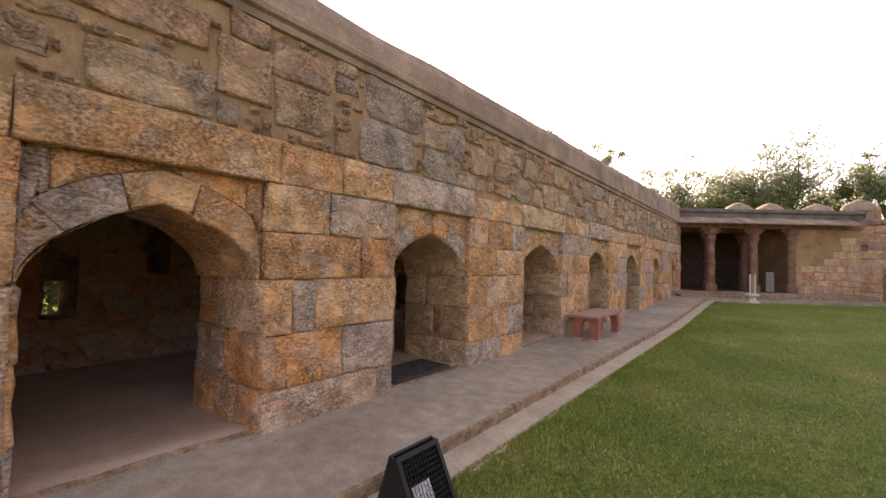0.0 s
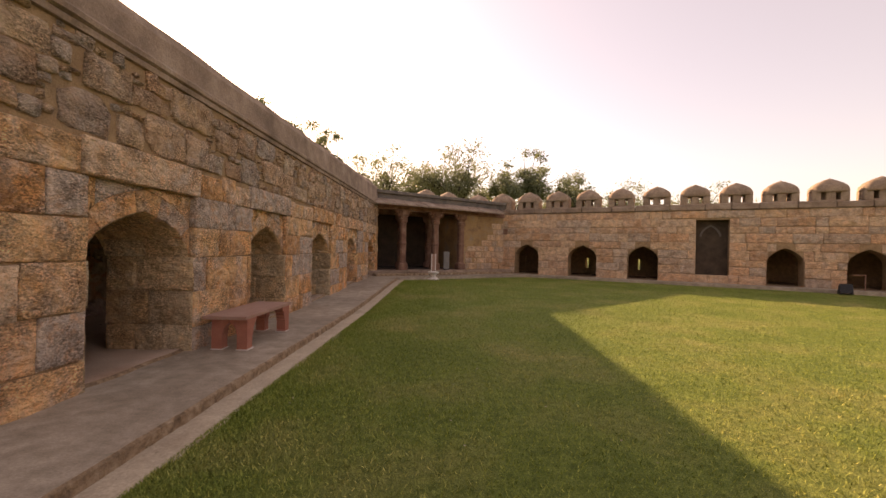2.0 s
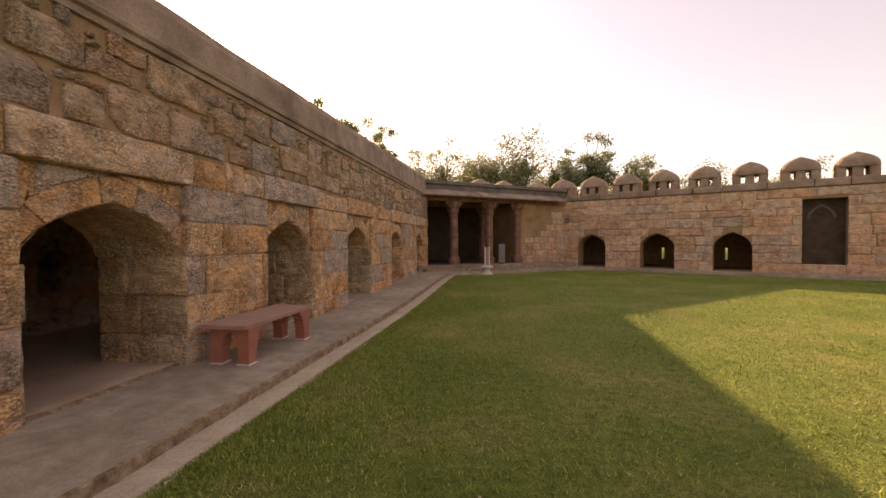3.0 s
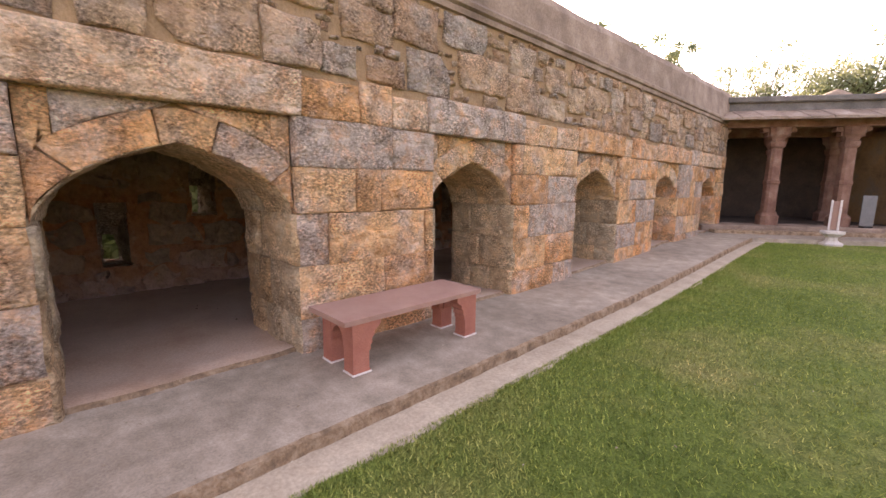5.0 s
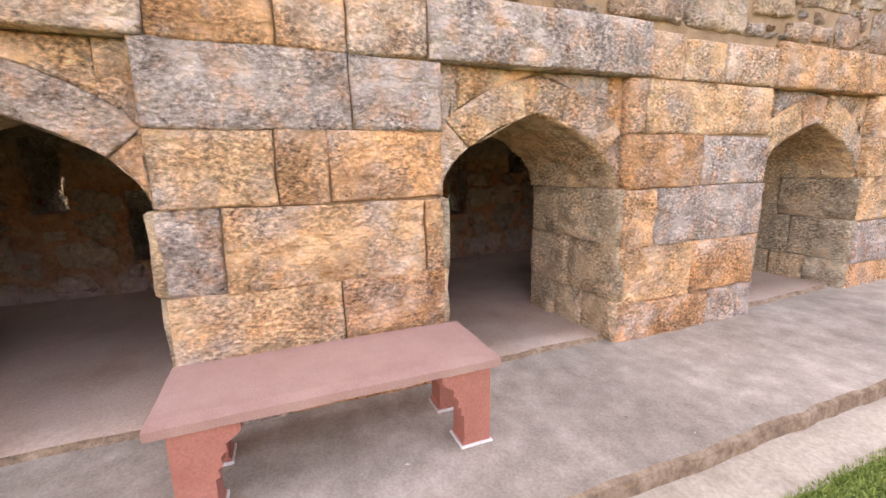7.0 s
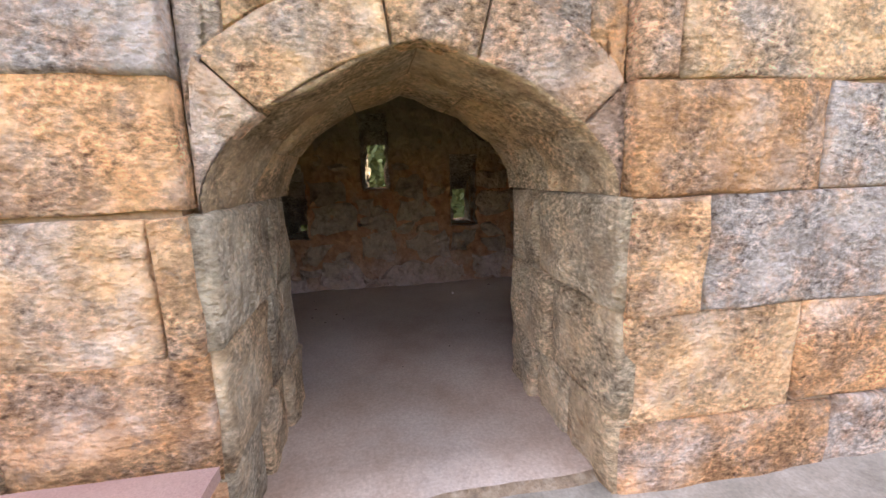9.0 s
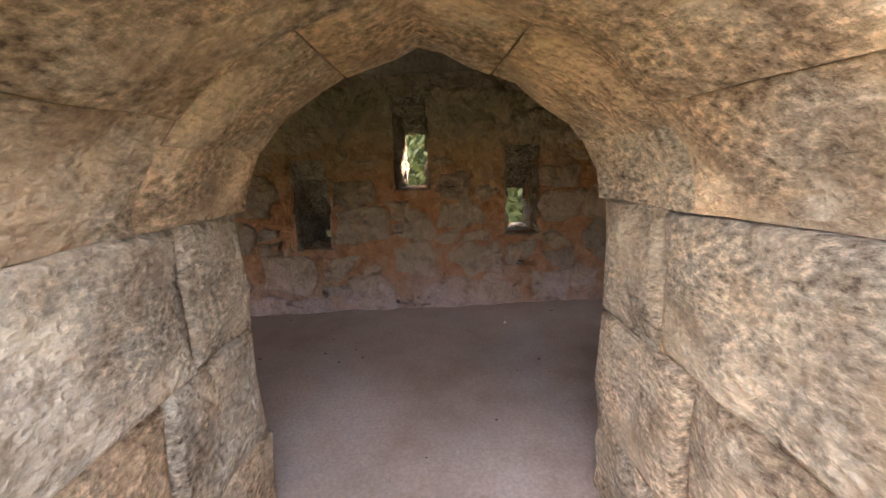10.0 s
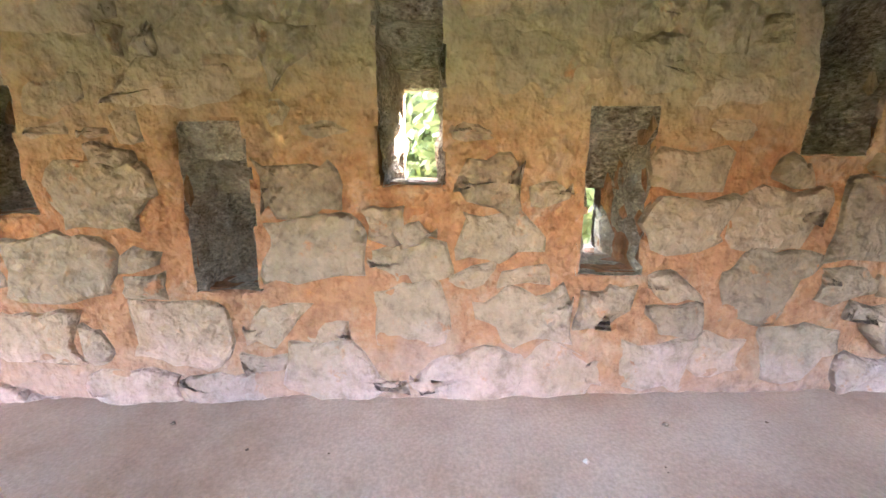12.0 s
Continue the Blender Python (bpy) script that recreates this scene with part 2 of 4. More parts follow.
gallery_mortar, gallery_stone = back_wall_material("clay_mortar", False, True), back_wall_material("gallery_rubble", False, False)
gallery_joined = back_wall_material("gallery_rubble_joined", True, False)


# ---- mesh helpers ----
def mesh_of(name, verts, faces, mat, smooth=False):
    me = bpy.data.meshes.new(name)
    me.from_pydata([tuple(v) for v in verts], [], faces)
    me.materials.append(mat)
    if smooth:
        me.polygons.foreach_set("use_smooth", [True] * len(me.polygons))
    me.update()
    return me


def part(name, geo, mat, parent=None, label="", smooth=False, at=None):
    """One mesh object of (verts, faces) under a thing or a part; at moves its origin."""
    verts, faces = geo
    o = Vector(at) if at is not None else Vector((0, 0, 0))
    ob = new(name, mesh_of(name, [Vector(v) - o for v in verts], faces, mat, smooth))
    ob.location = o
    if parent is not None:
        ob.parent = parent
        ob.matrix_parent_inverse = Matrix.Translation(-parent.location) if parent.type == "EMPTY" or parent.location.length else Matrix.Identity(4)
    if label:
        ob["label"] = label
    return ob


def of_bmesh(bm):
    bm.verts.index_update()
    geo = ([v.co.copy() for v in bm.verts], [[v.index for v in f.verts] for f in bm.faces])
    bm.free()
    return geo


def box(x0, x1, y0, y1, z0, z1, bevel=0.0, seg=1):
    bm = bmesh.new()
    bmesh.ops.create_cube(bm, size=1.0, matrix=Matrix.Translation(((x0 + x1) / 2, (y0 + y1) / 2, (z0 + z1) / 2)) @ Matrix.Diagonal((x1 - x0, y1 - y0, z1 - z0, 1)))
    if bevel:
        bmesh.ops.bevel(bm, geom=bm.edges[:], offset=bevel, segments=seg, affect="EDGES")
    return of_bmesh(bm)


def moved(geo, m):
    return [m @ Vector(v) for v in geo[0]], geo[1]


def join(*geos):
    verts, faces = [], []
    for v, f in geos:
        k = len(verts)
        verts += list(v)
        faces += [[i + k for i in q] for q in f]
    return verts, faces


def slab(outline, low, high):
    """A prism: 3D outline points moved by two offset vectors; concave outlines are cut into triangles."""
    pts = [Vector(p) for p in outline]
    n = len(pts)
    tris = tessellate_polygon([pts])
    verts = [p + Vector(low) for p in pts] + [p + Vector(high) for p in pts]
    faces = [list(t)[::-1] for t in tris] + [[i + n for i in t] for t in tris] + [[i, (i + 1) % n, (i + 1) % n + n, i + n] for i in range(n)]
    bm = bmesh.new()
    bv = [bm.verts.new(v) for v in verts]
    for f in faces:
        bm.faces.new([bv[i] for i in f])
    bmesh.ops.recalc_face_normals(bm, faces=bm.faces[:])
    return of_bmesh(bm)


class Frame:
    """A wall's plane: a along it, b up, n out of it."""
    def __init__(self, o, a, n):
        self.o, self.a, self.n = Vector(o), Vector(a).normalized(), Vector(n).normalized()

    def at(self, a, b, n=0.0):
        return self.o + self.a * a + Vector((0, 0, b)) + self.n * n


def resample(poly, step):
    out = []
    for (a0, b0), (a1, b1) in zip(poly, poly[1:] + poly[:1]):
        k = max(1, min(5, round(math.hypot(a1 - a0, b1 - b0) / step)))
        out += [(a0 + (a1 - a0) * i / k, b0 + (b1 - b0) * i / k) for i in range(k)]
    return out


def stone_geo(fr, poly, depth=0.08, proud=0.0, rough=0.012, wobble=0.014, step=0.11, round_by=0.011):
    """A rough block: its outline wavers, its edges are worn back, its face is uneven."""
    pts = resample(poly, step)
    ca, cb = sum(p[0] for p in pts) / len(pts), sum(p[1] for p in pts) / len(pts)
    wa, wb = max(p[0] for p in pts) - min(p[0] for p in pts), max(p[1] for p in pts) - min(p[1] for p in pts)

    def nz(a, b, k):
        return noise.noise(fr.at(a, b) * 6.1 + Vector((k * 7.3, ca * 3.7, cb * 5.1)))
    pts = [(a + wobble * nz(a, b, 1), b + wobble * nz(a, b, 2)) for a, b in pts]
    sa, sb = max(0.3, 1 - 2 * round_by / max(wa, 0.05)), max(0.3, 1 - 2 * round_by / max(wb, 0.05))
    rings = [(1, 1, -depth), (1, 1, proud - 0.5 * round_by - 0.004), (sa, sb, proud), (max(0.2, sa - 0.026 / max(wa, 0.05)), max(0.2, sb - 0.026 / max(wb, 0.05)), proud + 0.002), (sa * 0.55, sb * 0.55, proud + rough * 0.4)]
    verts, k = [], len(pts)
    for i, (fa, fb, h) in enumerate(rings):
        for a, b in pts:
            x, y = ca + (a - ca) * fa, cb + (b - cb) * fb
            verts.append(fr.at(x, y, h + (rough * 1.3 * nz(x, y, 3) if i > 1 else (rough * 0.4 * nz(x, y, 4) if i else 0))))
    verts.append(fr.at(ca, cb, proud + rough * nz(ca, cb, 3)))
    faces = []
    for r in range(4):
        for i in range(k):
            j = (i + 1) % k
            faces.append([r * k + i, r * k + j, r * k + k + j, r * k + k + i])
    faces += [[4 * k + i, 4 * k + (i + 1) % k, 5 * k] for i in range(k)]
    return (verts, faces), fr.at(ca, cb, 0)


def rect(a0, a1, b0, b1, gap=0.004):
    return [(a0 + gap, b0 + gap), (a1 - gap, b0 + gap), (a1 - gap, b1 - gap), (a0 + gap, b1 - gap)]


class Masonry:
    """Collects blocks; the first ones that are near become parts, the rest one joined mesh."""
    def __init__(self, parent, mat, joined_mat, near, limit=300, name="stone", smooth=True):
        self.parent, self.mat, self.joined, self.near, self.limit, self.name, self.smooth = parent, mat, joined_mat, near, limit, name, smooth
        self.singles, self.rest = 0, []

    def add(self, geo_at, mat=None):
        geo, at = geo_at
        if self.near(at) and self.singles < self.limit:
            part(self.name, geo, mat or self.mat, self.parent, smooth=self.smooth, at=at)
            self.singles += 1
        else:
            self.rest.append(geo)

    def done(self):
        if self.rest:
            ob = part(self.name + "_courses", join(*self.rest), self.joined, self.parent, smooth=self.smooth)
            ob["kind"] = "stuff"


def ground_z(y):
    """The court's floor climbs a little towards its far end."""
    u = min(1.0, max(0.0, (y - 13.0) / 9.0))
    return 0.2 * u * u * (3 - 2 * u)


def thing(name, at, label, category, group=""):
    e = new(name)
    e.location = at
    e.empty_display_size = 0.1
    return tagged(e, label, category, group)


def arch_rise(u):
    """Height share of a pointed arch at u, 0 at its crown and 1 at its springing."""
    return 0.66 * math.sqrt(max(0.0, 1 - abs(u) ** 2.2)) + 0.34 * (1 - abs(u))


def arch_line(y0, y1, spring, crown, k=7):
    c, h = (y0 + y1) / 2, (y1 - y0) / 2
    us = [-math.cos(math.pi * i / (2 * k)) for i in range(k)] + [0] + [math.cos(math.pi * i / (2 * k)) for i in range(k - 1, -1, -1)]
    return [(c + h * u, spring + (crown - spring) * arch_rise(u)) for u in us]


# ---- ground, paving, lawn ----
WX, KERB, GRASS = -3.41, -2.19, -1.88
SPRING, CROWN, LINTEL = 1.29, 1.85, 2.13
ARCHES = [(-4.9, -3.4), (-1.6, -0.1), (1.65, 3.12), (4.66, 6.14), (7.80, 9.47), (11.08, 12.62), (14.30, 15.95), (17.85, 19.45), (21.4, 22.95)]
PAV = Frame((-3.41, 23.3, 0), (0.814, 0.581, 0), (0.581, -0.814, 0))
FAR = Frame((3.35, 27.95, 0), (0.891, -0.454, 0), (-0.454, -0.891, 0))


def sheet(xs, ys, z_of):
    verts = [(x, y, z_of(x, y)) for y in ys for x in xs]
    w = len(xs)
    return verts, [[j * w + i, j * w + i + 1, (j + 1) * w + i + 1, (j + 1) * w + i] for j in range(len(ys) - 1) for i in range(w - 1)]


def spread(a, b, k):
    return [a + (b - a) * i / k for i in range(k + 1)]


xs = [-2500, -400, -80] + spread(-30, 40, 50) + [90, 400, 2500]
ys = [-2500, -400, -60] + spread(-20, 50, 60) + [100, 400, 2500]
ground = part("ground", sheet(xs, ys, lambda x, y: ground_z(y) - 0.125 - (0.1 if x < -2.3 else 0)), grass_ground, smooth=True)
tagged(ground, "mown green lawn with dry straw patches", "lawn", kind="structure")

ysp = spread(-8, 25.4, 420)
verts, faces = [], []
for y in ysp:
    wav = 0.02 * noise.noise(Vector((0, y * 1.7, 3))) + 0.022 * noise.noise(Vector((0, y * 6, 8))) + 0.012 * noise.noise(Vector((0, y * 19, 8)))
    z = ground_z(y)
    for x, h in ((-3.9, 0.0), (WX + 0.3, 0.004), (KERB - 0.4, -0.003), (KERB - 0.025 + wav, -0.006), (KERB + wav, -0.02 - 0.012 * abs(noise.noise(Vector((5, y * 9, 1))))), (KERB + 0.012 + wav * 0.4, -0.2)):
        verts.append((x, y, z + h + 0.004 * noise.noise(Vector((x * 2, y * 2, 1)))))
w = 6
faces = [[j * w + i, j * w + i + 1, (j + 1) * w + i + 1, (j + 1) * w + i] for j in range(len(ysp) - 1) for i in range(w - 1)]
pavement = part("pavement", (verts, faces), paving_mat, smooth=False)
pavement.data.materials.append(kerb_mat)
for p in pavement.data.polygons:
    p.material_index = 1 if p.index % (w - 1) >= 3 else 0
tagged(pavement, "worn grey concrete walk with a broken stone edge", "pavement", kind="structure")

verts, faces = [], []
for y in ysp:
    wav = 0.05 * noise.noise(Vector((2, y * 1.3, 5))) + 0.03 * noise.noise(Vector((2, y * 5, 5)))
    for x, h in ((KERB - 0.02, -0.108), (KERB + 0.1, -0.108), (GRASS + wav, -0.108), (GRASS + wav + 0.03, -0.15)):
        verts.append((x, y, ground_z(y) + h + 0.006 * noise.noise(Vector((x * 5, y * 5, 2)))))
faces = [[j * 4 + i, j * 4 + i + 1, (j + 1) * 4 + i + 1, (j + 1) * 4 + i] for j in range(len(ysp) - 1) for i in range(3)]
tagged(part("trim_strip", (verts, faces), strip_mat, smooth=True), "pale lime strip between walk and lawn", "edging", kind="structure")

# ---- arcade wall ----
Y0, Y1, INNER = -6.5, 23.6, -4.6


def top_z(y):
    return 4.02 + 0.023 * max(0.0, y - 2)


top = 3.5
geos = [box(WX - 0.12, WX - 0.03, Y0, Y1, LINTEL + 0.04, top), box(INNER, WX - 0.12, Y0, Y1, CROWN + 0.03, top)]
ends = [Y0] + [v for ab in ARCHES for v in ab] + [Y1]
for i in range(0, len(ends), 2):
    geos.append(box(WX - 0.12, WX - 0.03, ends[i] + 0.03 * (i > 0), ends[i + 1] - 0.03 * (i + 2 < len(ends)), -0.25, LINTEL + 0.04))
    geos.append(box(INNER, WX - 0.12, ends[i] + 0.012 * (i > 0), ends[i + 1] - 0.012 * (i + 2 < len(ends)), -0.25, CROWN + 0.03))
for y0, y1 in ARCHES:
    pts = arch_line(y0 - 0.012, y1 + 0.012, SPRING, CROWN + 0.012, 9)
    for (p, q), (u, v) in zip(pts, pts[1:]):
        geos.append(slab([(INNER, p, q), (INNER, u, v), (INNER, u, CROWN + 0.031), (INNER, p, CROWN + 0.031)], (0, 0, 0), (WX - 0.12 - INNER, 0, 0)))
wall_core = join(*geos)
wall_west = tagged(part("wall_west", wall_core, mortar), "long backlit arcade wall of tan and grey ashlar", "wall", kind="structure")
west = Frame((WX, 0, 0), (0, 1, 0), (1, 0, 0))
blocks = Masonry(wall_west, ashlar, ashlar_joined, lambda p: -0.5 < p.y < 17.5 and p.z < 2.6)
COURSES = [-0.12, 0.33, 0.81, 1.29, 1.71, 2.13]
# joints of the piers, as shares of the pier's width, course by course from the foot
PIERS = {2: ([0.85], [0.15, 0.55], [0.18, 0.33], [0.68], [0.42, 0.5]),
         3: ([0.55], [0.4, 0.72], [0.3, 0.62], [0.45], [0.3, 0.75]),
         4: ([0.35], [0.58], [0.19, 0.92], [0.38, 0.56], [0.65]),
         5: ([0.64, 0.88], [0.5], [0.2, 0.88], [0.5], [0.1])}
rng = random.Random(5)
ends = [Y0] + [v for ab in ARCHES for v in ab] + [Y1]
for p in range(len(ARCHES) + 1):
    a0, a1 = ends[2 * p], ends[2 * p + 1]
    for c in range(5):
        cuts = PIERS.get(p - 1, None)
        cuts = cuts[c] if cuts and p - 1 in PIERS else sorted(rng.uniform(0.2, 0.8) for _ in range(max(1, round((a1 - a0) / 0.62) - 1)))
        cuts = [0.0] + [k for i, k in enumerate(cuts) if i == 0 or k - cuts[i - 1] > 0.07] + [1.0]
        for k0, k1 in zip(cuts, cuts[1:]):
            lo, hi = COURSES[c] + rng.uniform(-0.012, 0.012), COURSES[c + 1] + rng.uniform(-0.012, 0.012)
            blocks.add(stone_geo(west, rect(a0 + (a1 - a0) * k0, a0 + (a1 - a0) * k1, lo, hi), 0.1, rng.uniform(-0.008, 0.014), 0.02))
# lintel course
a = Y0
for y0, y1 in ARCHES + [(Y1, Y1)]:
    l0, l1 = y0 - rng.uniform(0.03, 0.12), y1 + rng.uniform(0.03, 0.15)
    while a < l0 - 0.02:
        b = min(l0, a + rng.uniform(0.35, 0.8))
        if l0 - b < 0.25:
            b = l0
        blocks.add(stone_geo(west, rect(a, b, LINTEL, LINTEL + 0.36 + rng.uniform(-0.05, 0.05)), 0.1, rng.uniform(0, 0.02), 0.02))
        a = b
    if y1 > y0:
        blocks.add(stone_geo(west, rect(l0, l1, LINTEL, LINTEL + 0.38), 0.12, 0.03, 0.02))
    a = l1


def pack(fr, a0, a1, b0, b1, sizes, rng, add, blocked=(), cell=0.03, gap=0.012, shape=0.25, proud=(-0.01, 0.02), **kw):
    """Fills a stretch of wall with uneven stones, the large ones first, the chinks with small ones."""
    na, nb = int((a1 - a0) / cell), int((b1 - b0) / cell)
    free = np.ones((na, nb), bool)
    for p0, p1, q0, q1 in blocked:
        free[max(0, int((p0 - a0) / cell)):max(0, math.ceil((p1 - a0) / cell)), max(0, int((q0 - b0) / cell)):max(0, math.ceil((q1 - b0) / cell))] = False
    for w0, w1, h0, h1, tries in sizes:
        for _ in range(tries):
            w, h = max(2, round(rng.uniform(w0, w1) / cell)), max(2, round(rng.uniform(h0, h1) / cell))
            i, j = rng.randrange(max(1, na - w + 1)), rng.randrange(max(1, nb - h + 1))
            if i + w > na or j + h > nb or not free[i:i + w, j:j + h].all():
                continue
            drop, slide = rng.randrange(12), rng.randrange(12)
            while drop and j > 0 and free[i:i + w, j - 1].all():
                j, drop = j - 1, drop - 1
            while slide and i > 0 and free[i - 1, j:j + h].all():
                i, slide = i - 1, slide - 1
            free[i:i + w, j:j + h] = False
            p0, p1, q0, q1 = a0 + i * cell + gap, a0 + (i + w) * cell - gap, b0 + j * cell + gap, b0 + (j + h) * cell - gap
            s = shape * min(p1 - p0, q1 - q0)
            r = [rng.random() ** 2 * s for _ in range(8)]
            poly = [(p0 + r[0], q0), (p1 - r[1], q0), (p1, q0 + r[2]), (p1, q1 - r[3]), (p1 - r[4], q1), (p0 + r[5], q1), (p0, q1 - r[6]), (p0, q0 + r[7])]
            add(stone_geo(fr, poly, proud=rng.uniform(*proud), **kw))


rubble_wall = Masonry(wall_west, ashlar, rubble, lambda p: False, 0, "rubble")
pack(west, Y0, Y1, LINTEL + 0.39, 3.5, [(0.45, 0.95, 0.3, 0.5, 1500), (0.32, 0.6, 0.24, 0.4, 2600), (0.16, 0.36, 0.12, 0.26, 6000), (0.07, 0.15, 0.05, 0.1, 4000)], random.Random(11), rubble_wall.add, gap=0.009, shape=0.36, proud=(-0.012, 0.022), rough=0.03, wobble=0.035, round_by=0.014, step=0.1)
rubble_wall.done()
# string course and sloping coping
verts, faces = [], []
ysc = spread(Y0, Y1, 120)
for y in ysc:
    k, t = noise.noise(Vector((1, y * 0.8, 2))), top_z(y)
    e = 0.02 * noise.noise(Vector((4, y * 3, 2)))
    prof = [(WX - 0.05, 3.46), (WX + 0.015, 3.47), (WX + 0.02 + e, 3.52), (WX + 0.01, 3.54), (WX + 0.05 + e, 3.56), (WX + 0.055 + e, 3.61), (WX + 0.015, 3.65), (WX - 0.02 + e, t - 0.22 + 0.03 * k), (WX - 0.10, t - 0.07 + 0.04 * k), (WX - 0.28, t + 0.05 * k), (WX - 0.7, t + 0.02 + 0.05 * k), (WX - 1.1, t - 0.1), (WX - 1.2, 3.4)]
    verts += [(x, y, z) for x, z in prof]
w = 13
faces = [[j * w + i, j * w + i + 1, (j + 1) * w + i + 1, (j + 1) * w + i] for j in range(len(ysc) - 1) for i in range(w - 1)] + [list(range(w)), [(len(ysc) - 1) * w + i for i in range(w)][::-1]]
coping = part("coping", (verts, faces), coping_mat, wall_west, "weathered plaster coping over a thin string course", smooth=False)

# arch faces, jambs and soffits
def jamb_frames(y0, y1):
    return Frame((WX, y0, 0), (-1, 0, 0), (0, 1, 0)), Frame((WX, y1, 0), (-1, 0, 0), (0, -1, 0))


arch_stones = Masonry(wall_west, jamb_stone, ashlar_joined, lambda p: 4 < p.y < 16, 200, "voussoir")
panel = Frame((WX - 0.075, 0, 0), (0, 1, 0), (1, 0, 0))
for y0, y1 in ARCHES:
    c, hw = (y0 + y1) / 2, (y1 - y0) / 2
    curve = arch_line(y0, y1, SPRING, CROWN, 12)
    thick = rng.uniform(0.23, 0.29)
    outer = []
    for i, (a, b) in enumerate(curve):
        d = Vector((a - c, (b - SPRING) * 1.25 + 0.12)).normalized()
        outer.append((min(max(a + d.x * thick, y0), y1), min(b + d.y * thick, LINTEL - 0.01)))
    cuts = rng.choice(([0, 6, 11, 14, 19, 24], [0, 5, 10, 13, 18, 24], [0, 6, 10, 14, 20, 24], [0, 4, 9, 12, 15, 20, 24]))
    for i0, i1 in zip(cuts, cuts[1:]):
        poly = curve[i0:i1 + 1] + outer[i0:i1 + 1][::-1]
        poly = [(a + (sum(q[0] for q in poly) / len(poly) - a) * 0.02, b + (sum(q[1] for q in poly) / len(poly) - b) * 0.02) for a, b in poly]
        arch_stones.add(stone_geo(panel, poly[::-1], 0.12, rng.uniform(-0.008, 0.006), 0.016, 0.006, 0.2, 0.009), ashlar)
    for side in (0, 1):
        idx = range(0, 12) if side == 0 else range(13, 25)
        o = [outer[i] for i in idx]
        corner = (y0 + 0.005, LINTEL) if side == 0 else (y1 - 0.005, LINTEL)
        m = len(o) // 2 + 2
        low = (o[:m] + [(o[m - 1][0], LINTEL), corner]) if side == 0 else (o[-m:] + [corner, (o[-m][0], LINTEL)])
        high = (o[m - 1:] + [(c - 0.02, LINTEL), (o[m - 1][0], LINTEL)]) if side == 0 else (o[:len(o) - m + 1] + [(o[-m][0], LINTEL), (c + 0.02, LINTEL)])
        for poly in (low, high):
            arch_stones.add(stone_geo(panel, poly[::-1], 0.1, rng.uniform(-0.012, 0.003), 0.016, 0.008, 0.2, 0.009), ashlar)
    # jambs, splaying in a little towards the gallery
    for fr in jamb_frames(y0, y1):
        for b0, b1, cuts in ((-0.15, 0.36, (0, 0.42, 0.8, 1.19)), (0.36, 0.83, (0, 0.62, 1.19)), (0.83, SPRING, (0, 0.78, 1.19))):
            for a0, a1 in zip(cuts, cuts[1:]):
                lean = rng.uniform(-0.01, 0.02)
                arch_stones.add(stone_geo(fr, rect(a0 + (0.002 if a0 else 0.010), a1, b0, b1, 0.002), 0.06, lean + a1 * 0.042, 0.024, 0.012, 0.14, 0.016))
    # soffit: curved slabs from front to back
    for j0, j1 in ((0, 0.64), (0.64, 1.19)):
        segs = [0, 4, 9, 15, 20, 24] if j0 else [0, 5, 12, 19, 24]
        for i0, i1 in zip(segs, segs[1:]):
            verts, faces = [], []
            rows = spread(j0 + (0.006 if j0 == 0 else -0.001), j1, 8)
            pts = curve[i0:i1 + 1]
            for r, x in enumerate(rows):
                for k, (a, b) in enumerate(pts):
                    g = 0.022 * noise.noise(Vector((x * 5, a * 5, b * 5))) + 0.008 * noise.noise(Vector((x * 15, a * 15, b * 15))) - 0.01
                    edge = 0.014 if k in (0, len(pts) - 1) or r in (0, 8) else 0.0
                    d = Vector((c - a, (SPRING - 0.1) - b)).normalized() * (g + 0.014 - edge * 0.6)
                    q = 0.012 if k == 0 else (-0.012 if k == len(pts) - 1 else 0)
                    verts.append((WX - 0.075 * (j0 == 0) * (r == 0) - x, a + d.x + q * 0.3 + (c - a) * x * 0.09, b + d.y))
            m = len(pts)
            faces = [[r * m + k, r * m + k + 1, (r + 1) * m + k + 1, (r + 1) * m + k] for r in range(8) for k in range(m - 1)]
            arch_stones.add(((verts, faces), Vector((WX - (j0 + j1) / 2, c, CROWN))))
arch_stones.done()
blocks.done()

# ---- gallery behind the arcade ----
BX, BT = -7.0, 0.8
gallery_floor = part("floor", sheet(spread(BX - 0.05, WX - 0.35, 8), spread(Y0, Y1, 70), lambda x, y: 0.014 + ground_z(y) + 0.006 * noise.noise(Vector((x, y, 0)) * 1.5)), floor_mat, smooth=True)
tagged(gallery_floor, "smooth trodden earthen floor of the gallery", "floor", kind="structure")
verts, faces = [], []
for y in ysp:
    e = 0.05 * noise.noise(Vector((3, y * 1.5, 1))) + 0.02 * noise.noise(Vector((3, y * 6, 1)))
    verts += [(WX - 0.4, y, 0.024 + ground_z(y)), (WX - 0.13 + e, y, 0.034 + ground_z(y)), (WX - 0.10 + e, y, 0.014 + ground_z(y)), (WX - 0.08 + e, y, -0.02 + ground_z(y))]
faces = [[j * 4 + i, j * 4 + i + 1, (j + 1) * 4 + i + 1, (j + 1) * 4 + i] for j in range(len(ysp) - 1) for i in range(3)]
sill_mesh = part("trim_sill", (verts, faces), floor_mat, smooth=True)
sill_mesh.data.materials.append(kerb_mat)
for p in sill_mesh.data.polygons:
    p.material_index = 1 if p.index % 3 else 0
tagged(sill_mesh, "broken mortar sill at the foot of the arches", "sill", kind="structure")
verts = []
